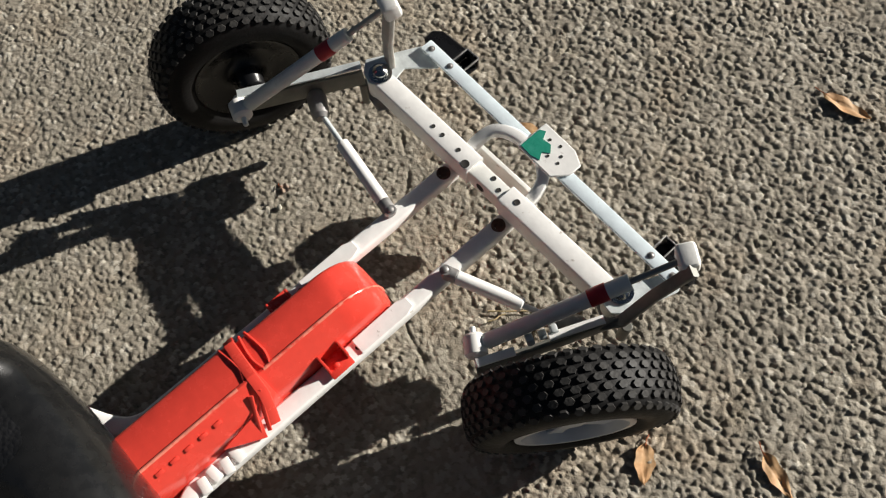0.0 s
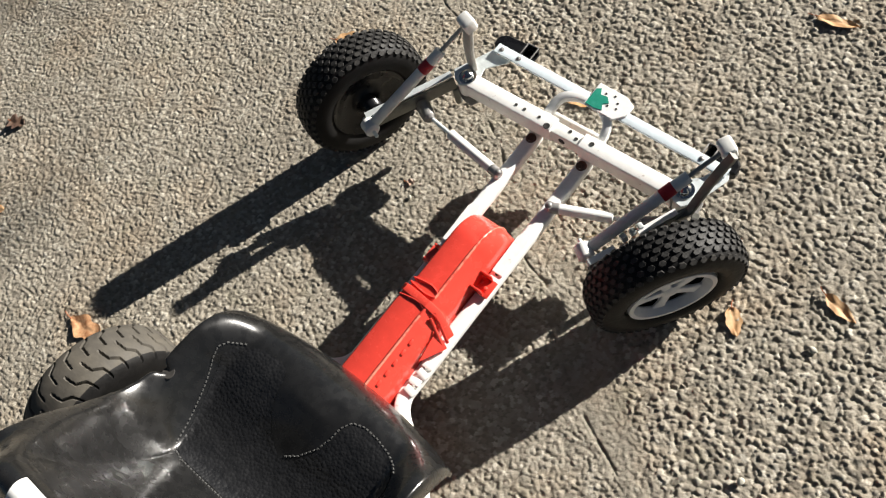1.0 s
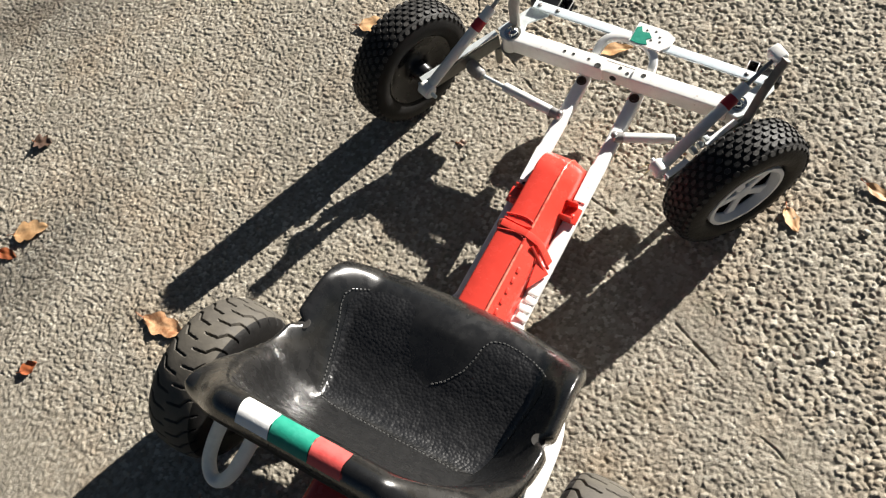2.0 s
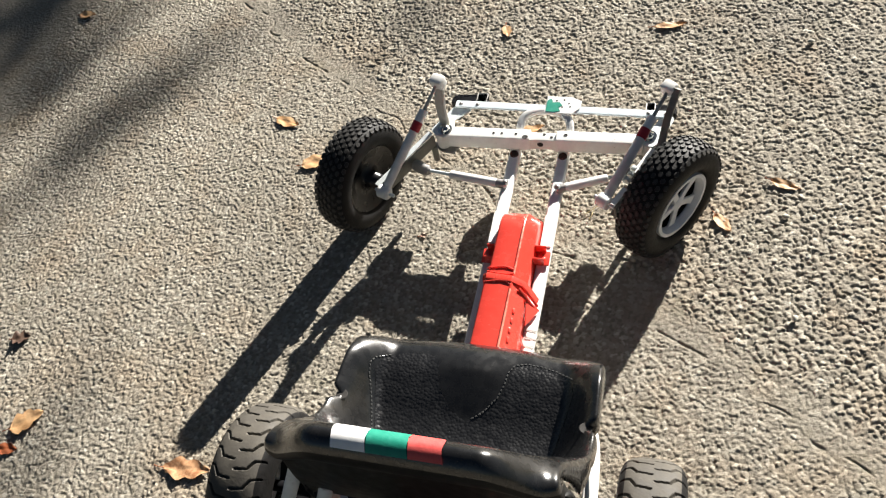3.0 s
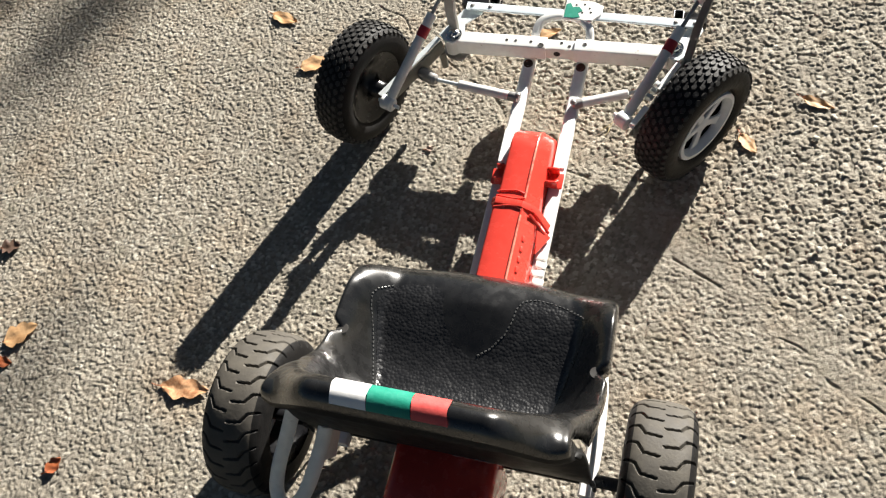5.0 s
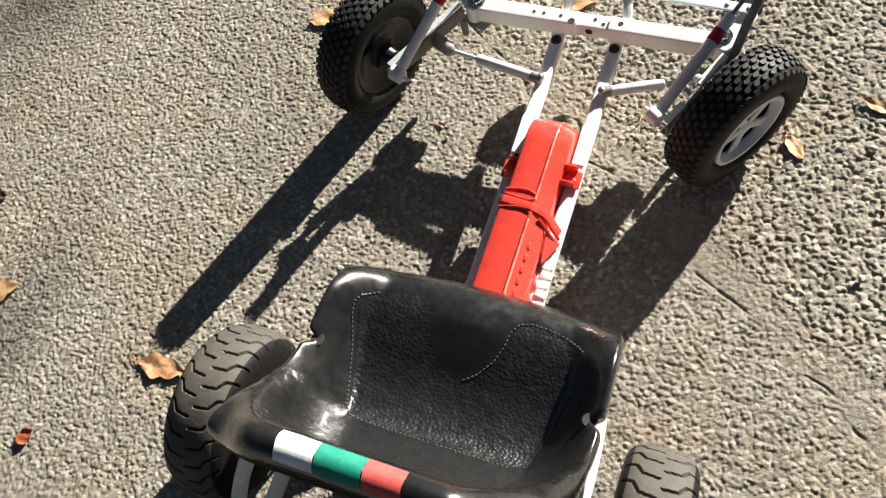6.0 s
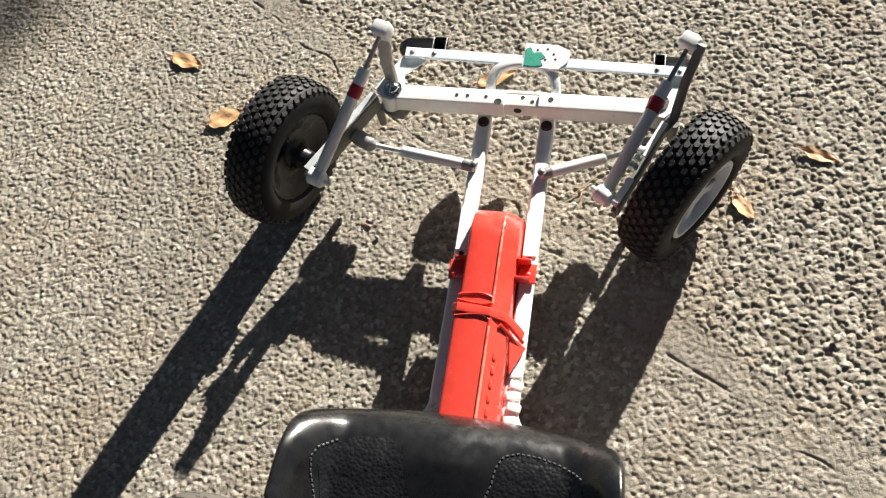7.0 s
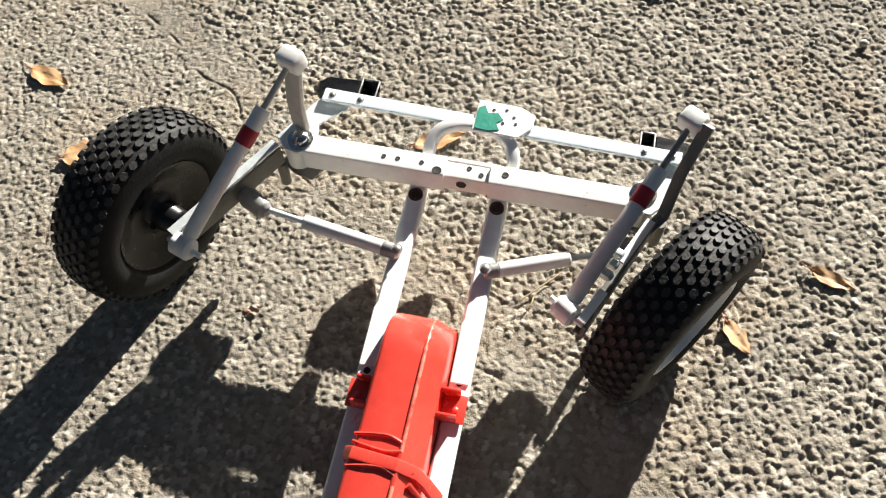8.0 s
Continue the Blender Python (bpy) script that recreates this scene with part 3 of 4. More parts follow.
# black rubber blocks at the ends of the tie bar
for c, sgn, ln_ in (((-0.19, 0.106, 0.162), 1, 0.08), ((0.272, 0.09, 0.162), -1, 0.062)):
    blk = sub("rubber_block", kart, "black plastic block with an open square end")
    w = ln_ / 2
    part("body", sheet([(-w * 1.1, -0.016), (-w * 1.15, 0.004), (-w * 0.8, 0.017), (w * 0.5, 0.019), (w * 0.5, -0.016)], 0.022, pose(*c) @ Matrix.Diagonal((sgn, 1, 1, 1)), bevel=0.004), BLACK, blk)
    sock = pose(c[0] + sgn * w * 0.8, c[1] + 0.0015, c[2])
    bm = block((w * 0.62, 0.004, 0.022), sock @ pose(0, 0.015, 0), 0.001)
    block((w * 0.62, 0.004, 0.022), sock @ pose(0, -0.015, 0), 0.001, bm)
    block((w * 0.62, 0.026, 0.004), sock @ pose(0, 0, -0.009), 0.001, bm)
    part("socket", bm, BLACK, blk, "open square socket")
    rim = block((w * 0.62, 0.0022, 0.003), sock @ pose(0, 0.0165, 0.0115), 0.0008)
    for dx in (-0.31, 0.31):
        block((0.0022, 0.032, 0.003), sock @ pose(dx * w, 0, 0.0115), 0.0008, rim)
    block((w * 0.62, 0.0022, 0.003), sock @ pose(0, -0.0165, 0.0115), 0.0008, rim)
    part("socket_rim", rim, STEEL, blk, "pale grey rim")


# ---- wheels ----
def tyre_profile(r, w, depth=0.3, n=22, e=0.6):
    """Half-round tyre section: (across, radius), from one bead to the other."""
    out = []
    for k in range(n + 1):
        ph = math.pi * k / n
        u = -w / 2 * math.copysign(abs(math.cos(ph)) ** e, math.cos(ph))
        out.append((u, r * (1 - depth) + r * depth * max(0.0, math.sin(ph)) ** 0.5))
    return out


def front_wheel(centre, theta, outer, spin):
    """A front wheel with a studded tyre; outer is 1 when its disc faces along the axis."""
    R, W = 0.1375, 0.084
    wh = sub("front_wheel", kart, "front wheel with studded black tyre")
    m = Matrix.Translation(centre) @ Matrix.Rotation(-theta, 4, "Z") @ Matrix.Rotation(radians(spin), 4, "X")
    prof = tyre_profile(R, W, 0.32, 26, 0.7)
    part("tyre", turned(prof + [(W * 0.36, R * 0.6), (-W * 0.36, R * 0.6)], m, 72, closed=True), RUBBER, wh, angle=60)
    bm = bmesh.new()
    rows, n = 7, 46
    for j in range(rows):
        u = (j - (rows - 1) / 2) * 0.0113
        rad = np.interp(u, [p[0] for p in prof], [p[1] for p in prof])
        slope = (np.interp(u + 0.002, [p[0] for p in prof], [p[1] for p in prof]) - np.interp(u - 0.002, [p[0] for p in prof], [p[1] for p in prof])) / 0.004
        for k in range(n):
            a = 2 * math.pi * (k + 0.5 * (j % 2)) / n
            base = m @ Matrix.Rotation(a, 4, "X") @ Matrix.Translation((u, 0, rad - 0.001)) @ Matrix.Rotation(-math.atan(slope), 4, "Y")
            size = 0.0066
            low, up = [], []
            for q in range(6):
                b = math.pi / 3 * q + math.pi / 6
                low.append(bm.verts.new(base @ Vector((size * 0.86 * math.cos(b), size * 1.08 * math.sin(b), 0))))
                up.append(bm.verts.new(base @ Vector((size * 0.72 * math.cos(b), size * 0.92 * math.sin(b), 0.0042))))
            bm.faces.new(up)
            for q in range(6):
                bm.faces.new((low[q], low[(q + 1) % 6], up[(q + 1) % 6], up[q]))
    part("tread_studs", bm, RUBBER_WORN, wh, "worn dusty rubber studs", smooth=False)
    # disc on the outer side: ring, spokes and hub
    o = outer
    part("rim_barrel", turned([(-W * 0.34, R * 0.62), (-W * 0.36, R * 0.58), (-W * 0.2, R * 0.5), (0, R * 0.48), (W * 0.2, R * 0.5), (W * 0.36, R * 0.58), (W * 0.34, R * 0.62)], m, 48), BLACK, wh)
    dish = turned([(o * W * 0.4, R * 0.575), (o * W * 0.45, R * 0.57), (o * W * 0.455, R * 0.51), (o * W * 0.31, R * 0.475), (o * W * 0.25, R * 0.465), (o * W * 0.22, R * 0.475), (o * W * 0.22, R * 0.57)], m, 56, closed=True)
    part("rim_dish", dish, RIM_WHITE, wh, "white deep-dished wheel ring")
    for q in range(5):
        a = 2 * math.pi * q / 5
        f = m @ Matrix.Rotation(a, 4, "X") @ Matrix.Translation((o * W * 0.27, 0, 0)) @ Matrix.Rotation(math.pi / 2, 4, "Y") @ Matrix.Rotation(math.pi / 2, 4, "Z")
        part("spoke", sheet([(-0.0085, 0.01), (0.0085, 0.01), (0.0095, R * 0.36), (0.013, R * 0.465), (-0.013, R * 0.465), (-0.0095, R * 0.36)], 0.007, f, 0.0018), RIM_WHITE, wh)
    part("hub", turned([(o * W * 0.16, 0), (o * W * 0.16, 0.019), (o * W * 0.31, 0.0175), (o * W * 0.35, 0.012), (o * W * 0.36, 0)], m, 28), RIM_WHITE, wh)
    part("inner_disc", turned([(-o * W * 0.68, 0), (-o * W * 0.68, 0.015), (-o * W * 0.64, 0.019), (-o * W * 0.34, 0.022), (-o * W * 0.25, 0.027), (-o * W * 0.2, R * 0.26), (-o * W * 0.2, R * 0.36), (-o * W * 0.26, R * 0.42), (-o * W * 0.3, R * 0.5), (-o * W * 0.39, R * 0.58), (-o * W * 0.4, R * 0.61)], m, 48), BLACK, wh, angle=60)


front_wheel((-0.415, -0.129, 0.139), TH_L, -1, 11)
front_wheel((0.305, -0.142, 0.139), TH_R, 1, 20)


def rear_wheel(centre, outer):
    """A rear wheel with deep zigzag grooves."""
    R, W = 0.15, 0.112
    wh = sub("rear_wheel", kart, "rear wheel with brown-grey block-tread tyre")
    m = Matrix.Translation(centre)
    n, ring, pitch = 88, 672, 28
    prof = tyre_profile(R, W, 0.4, n, 0.7)
    length = 2 * math.pi * R / pitch
    # one zigzag groove on each half: (along, across) in metres
    zig = []
    for side, at in ((1, 0.0), (-1, 0.5 * length)):
        pts = [(0.05 * length + at, 0.05), (0.2 * length + at, 0.036), (0.66 * length + at, 0.026), (0.74 * length + at, 0.006)]
        zig += [((p[0], p[1] * side), (q[0], q[1] * side)) for p, q in zip(pts, pts[1:])]
    bm = bmesh.new()
    cols = []
    for k in range(ring // pitch):
        y = length * k / (ring // pitch)
        col = []
        for u, r in prof:
            d = 1.0
            for (ay, ax), (by, bx) in zip([z[0] for z in zig], [z[1] for z in zig]):
                for lap in (-length, 0, length):
                    ey, ex = by - ay, bx - ax
                    t = min(1, max(0, ((y - ay - lap) * ey + (u - ax) * ex) / (ey * ey + ex * ex)))
                    d = min(d, math.hypot(y - ay - lap - t * ey, u - ax - t * ex))
            col.append((u, r - 0.005 * min(1, max(0, (0.0024 - d) / 0.001))))
        cols.append(col)
    rows = []
    for k in range(ring):
        a = 2 * math.pi * k / ring
        rows.append([bm.verts.new(m @ Vector((u, r * math.cos(a), r * math.sin(a)))) for u, r in cols[k % len(cols)]])
    for p, q in zip(rows, rows[1:] + rows[:1]):
        for i in range(n):
            bm.faces.new((p[i], p[i + 1], q[i + 1], q[i]))
    tyre = part("tyre", bm, RUBBER_REAR, wh, "", angle=35)
    tyre.data.materials.append(RUBBER)
    for k, f in enumerate(tyre.data.polygons):
        f.material_index = 1 if abs(prof[k % n][0] + prof[k % n + 1][0]) / 2 > W * 0.39 else 0
    part("rim", turned([(-W * 0.47, R * 0.64), (-W * 0.42, R * 0.56), (-W * 0.2, R * 0.5), (W * 0.2, R * 0.5), (W * 0.42, R * 0.56), (W * 0.47, R * 0.64)], m, 40), BLACK, wh)
    part("disc", turned([(outer * W * 0.2, 0), (outer * W * 0.24, R * 0.2), (outer * W * 0.15, R * 0.5), (outer * W * 0.1, R * 0.5), (outer * W * 0.1, 0)], m, 36), RIM_WHITE, wh)


rear_wheel((-0.378, -0.9, 0.15), -1)
rear_wheel((0.323, -0.9, 0.15), 1)
part("rear_axle", rod((-0.37, -0.9, 0.15), (0.315, -0.9, 0.15), 0.011), BLACK, kart)

# ---- chain guard ----
guard = sub("chain_guard", kart, "glossy red plastic chain guard in two shells")


def shell(y0, y1, hw, z0, z1, front_round, name, ridge=True):
    """A closed trough-shaped cover with a rounded nose; its top carries a raised edge."""
    ys = [y0 + (y1 - y0) * i / 40 for i in range(41)]
    bm = bmesh.new()
    rings = []
    for y in ys:
        run = abs(y - y0)
        top = z1
        if run < front_round:
            c = 1 - run / front_round
            top = z1 - (z1 - z0) * 0.85 * (1 - math.sqrt(max(0, 1 - c * c)))
        squeeze = 1 - 0.1 * max(0, 1 - run / 0.025) ** 2
        w = hw * squeeze
        e = 0.007
        pts = [(-w - 0.002, z0), (-w, z0 + (top - z0) * 0.5), (-w + 0.0015, top - e), (-w + e * 0.4, top - e * 0.35), (-w + e, top), (-0.01, top + 0.0012), (0.0105, top + 0.0005)]
        if ridge:
            pts += [(0.0125, top + 0.0028), (0.0155, top + 0.0028), (0.0175, top - 0.001), (w - 0.005, top - 0.02)]
        else:
            pts += [(w - e, top), (w - e * 0.4, top - e * 0.35), (w - 0.0015, top - e)]
        pts += [(w, z0 + (top - z0) * 0.5), (w + 0.002, z0)]
        rings.append([bm.verts.new((x, y, z)) for x, z in pts])
    for p, q in zip(rings, rings[1:]):
        for i in range(len(p) - 1):
            bm.faces.new((p[i], p[i + 1], q[i + 1], q[i]))
    bm.faces.new(rings[0])
    bm.faces.new(rings[-1])
    return part(name, bm, RED, guard, "", angle=50)


shell(-0.212, -0.43, 0.043, 0.098, 0.186, 0.075, "front_shell")
shell(-0.405, -0.74, 0.046, 0.098, 0.192, 0.012, "rear_shell")
# the overlapping lip and its fold
bm = swept([(-0.049, -0.415, 0.12), (-0.047, -0.417, 0.185), (-0.04, -0.418, 0.1935), (0.013, -0.422, 0.1945), (0.036, -0.424, 0.181), (0.05, -0.43, 0.163), (0.064, -0.438, 0.142)], section_box(0.005, 0.015, 0.0018), up=(0, -1, 0.0))
part("lip", bm, RED, guard)
for dy, dz, bow in ((-0.394, 0.1872, 0.004), (-0.403, 0.188, -0.005), (-0.433, 0.1932, 0.005)):
    part("fold", swept(smooth_path([(-0.043, dy, dz - 0.002), (-0.02, dy + bow * 0.8, dz + 0.0008), (-0.002, dy + bow, dz + 0.0012), (0.014, dy - 0.001, dz - 0.0005)], 4), section_round(0.0021, 8)), RED, guard)
# gusset on the open side
for y in (-0.437, -0.45):
    part("gusset", swept([(0.03, y + 0.012, 0.186), (0.048, y, 0.166), (0.066, y - 0.012, 0.14)], section_box(0.006, 0.004, 0.0015)), RED, guard)
part("gusset_web", sheet([(0, 0), (0.038, -0.012), (0.01, -0.062)], 0.003, axes((0.044, -0.445, 0.165), (0.7, 0, -0.7), (0.7, 0, 0.7)), 0.0005), RED, guard)
# fixing lugs
for s, y in ((1, -0.328), (-1, -0.333)):
    lug = part("lug", block((0.03, 0.036, 0.004), pose(0.058 * s, y, 0.139), 0.0015), RED, guard)
    for dy in (0.016, -0.016):
        part("lug_wall", block((0.024, 0.004, 0.024), pose(0.052 * s, y + dy, 0.15), 0.0012), RED, guard)
    part("rivet", bolt_head((0.06 * s, y - 0.003, 0.141), (0, 0, 1), 0.0045, 0.004), RED, guard)
for k in range(5):
    part("slot", block((0.006, 0.012, 0.0025), pose(0.0285, -0.49 - 0.022 * k, 0.1835, 0, 36, 0), 0.0014), RED, guard, "pale raised catch")
for y0, y1, x, z, nose in ((-0.213, -0.405, 0.014, 0.1872, 0.074), (-0.445, -0.735, 0.014, 0.1932, 0.0)):
    line = []
    for q in range(13):
        y = y0 + (y1 - y0) * (q / 12) ** 2
        c = max(0, 1 - (y0 - y) / nose) if nose else 0
        line.append((x, y, z - (z - 0.098) * 0.85 * (1 - math.sqrt(max(0, 1 - c * c)))))
    part("ridge", swept(line, section_round(0.0024, 8)), RED_GLINT, guard, "rounded ridge, its highlight painted pale red")
for k in range(4):
    part("clip", block((0.022, 0.013, 0.006), pose(0.061 + 0.003 * (k % 2), -0.5 - 0.018 * k, 0.1365, 0, 6, 8 * (-1) ** k), 0.0015), WHITE_PLASTIC, kart, "white plastic clip")

# ---- seat ----
seat = sub("seat", kart, "glossy black moulded bucket seat with stitched grain panels")
V_Y = [-0.6, -0.597, -0.608, -0.632, -0.67, -0.715, -0.765, -0.815, -0.86, -0.888, -0.905, -0.918, -0.925, -0.928, -0.944, -0.963, -0.975, -0.971, -0.957, -0.953, -0.948, -0.93]
V_Z = [0.17, 0.208, 0.243, 0.266, 0.274, 0.268, 0.258, 0.257, 0.275, 0.33, 0.4, 0.485, 0.555, 0.595, 0.614, 0.608, 0.585, 0.56, 0.545, 0.5, 0.38, 0.27]
V_W = [0.205, 0.216, 0.224, 0.229, 0.23, 0.231, 0.232, 0.232, 0.231, 0.229, 0.226, 0.221, 0.214, 0.209, 0.208, 0.21, 0.213, 0.216, 0.22, 0.226, 0.231, 0.232]
V_S = [0.0, 0.008, 0.022, 0.04, 0.054, 0.066, 0.078, 0.092, 0.1, 0.07, 0.025, -0.03, -0.062, -0.074, -0.07, -0.06, -0.055, -0.05, -0.05, -0.045, -0.02, 0.0]
V_F = [0, 0, 0, 0, 0, 0, 0.003, 0.012, 0.026, 0.042, 0.05, 0.048, 0.036, 0.022, 0.012, 0.008, 0.008, 0.01, 0.014, 0.012, 0.006, 0]
NOTCH = 6.25


def seat_at(v, s):
    """The seat's surface: v runs from the front lip over the pan and the rolled top of the back, s across from -1 to 1."""
    x = min(max(v, 0), len(V_Y) - 1)
    i = int(min(x, len(V_Y) - 2))
    t = x - i

    def cr(a):
        p0, p1, p2, p3 = a[max(i - 1, 0)], a[i], a[i + 1], a[min(i + 2, len(a) - 1)]
        return 0.5 * (2 * p1 + (p2 - p0) * t + (2 * p0 - 5 * p1 + 4 * p2 - p3) * t * t + (3 * p1 - p0 - 3 * p2 + p3) * t ** 3)
    y, z, w, side, fwd = cr(V_Y), cr(V_Z), cr(V_W), cr(V_S), cr(V_F)
    q = abs(s)
    foot = float(np.interp(v, [0, 3, 5, 8, 11, 13], [0.58, 0.6, 0.67, 0.56, 0.52, 0.5]))
    up_ = min(max((q - foot) / (0.925 - foot), 0), 1)
    ease = 0.5 * (1 - math.cos(math.pi * up_))
    sharp = 0.4 * float(np.interp(v, [2.5, 5.5, 9, 12], [0, 1, 1, 0]))
    rise = (1 - sharp) * ease + sharp * up_ * min(1, up_ / 0.15)
    fall = max(0, (q - 0.925) / 0.075)
    crown = 0.01 * math.exp(-(s / 0.22) ** 2) * max(0, 1 - abs(v - 4.2) / 1.8)
    notch = math.exp(-((v - NOTCH) / 0.2) ** 2) * max(0, (q - 0.83) / 0.17)
    across = min(q, 0.925) / 0.925 * (w - 0.005) + 0.005 * math.sin(math.pi / 2 * min(fall * 2, 1))
    px = math.copysign(across - 0.021 * notch, s)
    bow = 0.026 * (1 - q ** 2.5) * min(1, max(0, (6 - v) / 2.5))
    end = 0.05 * fall ** 1.5 * (1 if v < 9 else max(0.35, 1 - (v - 9) / 4))
    if v > 8.5:
        shut = max(0, (q - 0.8) / 0.2)
        y += (-0.938 - 0.4 * fwd - y) * (1 - math.sqrt(max(0, 1 - shut * shut))) * min(1, (v - 8.5) / 2)
    return Vector((px, y + bow - 0.022 * min(1, max(0, (6 - v) / 2.5)) + fwd * rise, z + side * rise + crown - end - 0.03 * notch))


def seat_normal(v, s):
    a = seat_at(v + 0.02, s) - seat_at(v - 0.02, s)
    b = seat_at(v, s + 0.01) - seat_at(v, s - 0.01)
    return a.cross(b).normalized()


bm = bmesh.new()
NV, NS = 168, 130
grid = [[bm.verts.new(seat_at((len(V_Y) - 1) * i / NV, -1 + 2 * j / NS)) for j in range(NS + 1)] for i in range(NV + 1)]
for p, q in zip(grid, grid[1:]):
    for j in range(NS):
        bm.faces.new((p[j], q[j], q[j + 1], p[j + 1]))
shell_ob = part("shell", bm, SEAT_BLACK, seat, "", angle=80, recalc=False)
# dulled copy from the roll down: keeps the lit ground's reflection off the back
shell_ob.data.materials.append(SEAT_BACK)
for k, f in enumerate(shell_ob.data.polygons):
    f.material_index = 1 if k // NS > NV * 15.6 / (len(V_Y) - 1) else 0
thick = shell_ob.modifiers.new("thickness", "SOLIDIFY")
thick.thickness, thick.offset = 0.005, -1


def seat_patch(name, outline, mat, label, lift=0.0012, n=26):
    """A skin laid on the seat inside an outline given as rows (v, s from, s to)."""
    bm = bmesh.new()
    rows = []
    vs = [r[0] for r in outline]
    for i in range(n + 1):
        v = vs[0] + (vs[-1] - vs[0]) * i / n
        lo, hi = np.interp(v, vs, [r[1] for r in outline]), np.interp(v, vs, [r[2] for r in outline])
        rows.append([bm.verts.new(seat_at(v, lo + (hi - lo) * j / n) + seat_normal(v, lo + (hi - lo) * j / n) * lift) for j in range(n + 1)])
    for p, q in zip(rows, rows[1:]):
        for j in range(n):
            bm.faces.new((p[j], q[j], q[j + 1], p[j + 1]))
    return part(name, bm, mat, seat, label, angle=80, recalc=False)


def stitches(points):
    """Raised stitches along a line of (v, s)."""
    bm = bmesh.new()
    line = [(seat_at(v, s), seat_normal(v, s)) for v, s in points]
    carry = 0.0
    for (p, n0), (q, _) in zip(line, line[1:]):
        d = (q - p).length
        while carry < d:
            m = axes(p.lerp(q, carry / d) + n0 * 0.0004, q - p, n0)
            turned([(-0.0024, 0), (-0.0018, 0.0016), (0.0018, 0.0016), (0.0024, 0)], m, 6, bm)
            carry += 0.0072
        carry -= d
    return part("stitching", bm, STITCH, seat, "raised stitch line")


for s in (-1, 1):
    o = [(3.55, 0.38 * s, 0.55 * s), (3.7, 0.31 * s, 0.64 * s), (4.1, 0.27 * s, 0.72 * s), (4.6, 0.26 * s, 0.74 * s), (5.1, 0.22 * s, 0.72 * s), (5.6, 0.14 * s, 0.7 * s), (6.0, 0.0, 0.68 * s), (6.5, 0.0, 0.66 * s), (7.4, 0.0, 0.61 * s), (7.9, 0.0, 0.57 * s), (8.05, 0.0, 0.5 * s)]
    seat_patch("grain_panel", o, SEAT_GRAIN, "leather-grained panel", lift=0.0006)
    pts = [(8.12, 0.0), (8.12, 0.25 * s), (8.1, 0.48 * s), (8.0, 0.56 * s), (7.75, 0.61 * s), (7.3, 0.635 * s), (6.5, 0.68 * s), (5.6, 0.725 * s), (4.9, 0.765 * s), (4.4, 0.775 * s), (4.05, 0.75 * s), (3.75, 0.68 * s), (3.58, 0.6 * s), (3.49, 0.48 * s), (3.5, 0.37 * s), (3.68, 0.29 * s), (4.1, 0.25 * s), (4.6, 0.235 * s), (5.1, 0.2 * s), (5.6, 0.12 * s), (6.0, 0.0)]
    fine_pts = [(p[0] + (q[0] - p[0]) * k / 4, p[1] + (q[1] - p[1]) * k / 4) for p, q in zip(pts, pts[1:]) for k in range(4)]
    if s > 0:
        stitches(fine_pts[:10])
        stitches(fine_pts[42:])
    else:
        stitches(fine_pts[:46])

for s0, s1, mat, nm in ((-0.385, -0.165, TAPE_WHITE, "white"), (-0.163, 0.094, GREEN, "green"), (0.096, 0.305, PINK_RED, "faded red")):
    seat_patch("tape_stripe", [(13.35, s0, s1), (13.7, s0 - 0.006, s1 + 0.004), (14.3, s0 + 0.004, s1 - 0.002), (15.05, s0 + 0.012, s1 + 0.012)], mat, nm + " tape stripe", lift=0.002, n=10)

# bolts in the side notches
for side_ in (-1, 1):
    part("seat_bolt", bolt_head((0.222 * side_, -0.792, 0.296), (0.25 * side_, -0.2, 1), 0.0065, 0.006), CHROME, seat, "polished bolt in the side notch")

# dark discs laid in the notches, painting the shade of a deeper hollow
for side_ in (-1, 1):
    hole(seat_at(NOTCH, 0.9 * side_) + seat_normal(NOTCH, 0.9 * side_) * 0.0012, seat_normal(NOTCH, 0.9 * side_), 0.01, seat, "notch_shade_disc")

# supports under the seat
part("seat_support", swept(smooth_path([(0.218, -0.82, 0.32), (0.224, -0.86, 0.28), (0.224, -0.92, 0.22), (0.222, -0.95, 0.16)], 6), section_box(0.008, 0.016, 0.003)), WHITE, kart, "white steel seat support bar")
part("seat_support", swept(smooth_path([(-0.19, -0.7, 0.15), (-0.2, -0.76, 0.22), (-0.205, -0.86, 0.27), (-0.205, -0.93, 0.3)], 6), section_box(0.014, 0.016, 0.005)), WHITE, kart)
part("seat_loop", swept(smooth_path([(-0.24, -0.92, 0.35), (-0.262, -0.96, 0.29), (-0.283, -1.0, 0.235), (-0.288, -1.035, 0.2), (-0.272, -1.056, 0.185), (-0.25, -1.05, 0.19), (-0.228, -1.02, 0.22), (-0.205, -0.96, 0.275), (-0.195, -0.93, 0.31)], 6), section_round(0.0125)), SHOCK, kart, "bent pale grey tube loop behind the seat")
lug = part("loop_bracket", block((0.012, 0.05, 0.06), pose(-0.212, -0.945, 0.225, 20, 0, 0), 0.002), SHOCK, kart, "grey steel bracket with two holes")
for z in (0.212, 0.238):
    hole((-0.2125, -0.968 + (z - 0.212) * 0.3, z), (0.3, -0.8, 0.3), 0.0035, lug)
rear_case = sub("rear_cover", kart, "red plastic rear cover with a white ring mark")
part("body", block((0.17, 0.16, 0.16), pose(0.0, -0.99, 0.2), 0.02, segments=4), RED, rear_case)


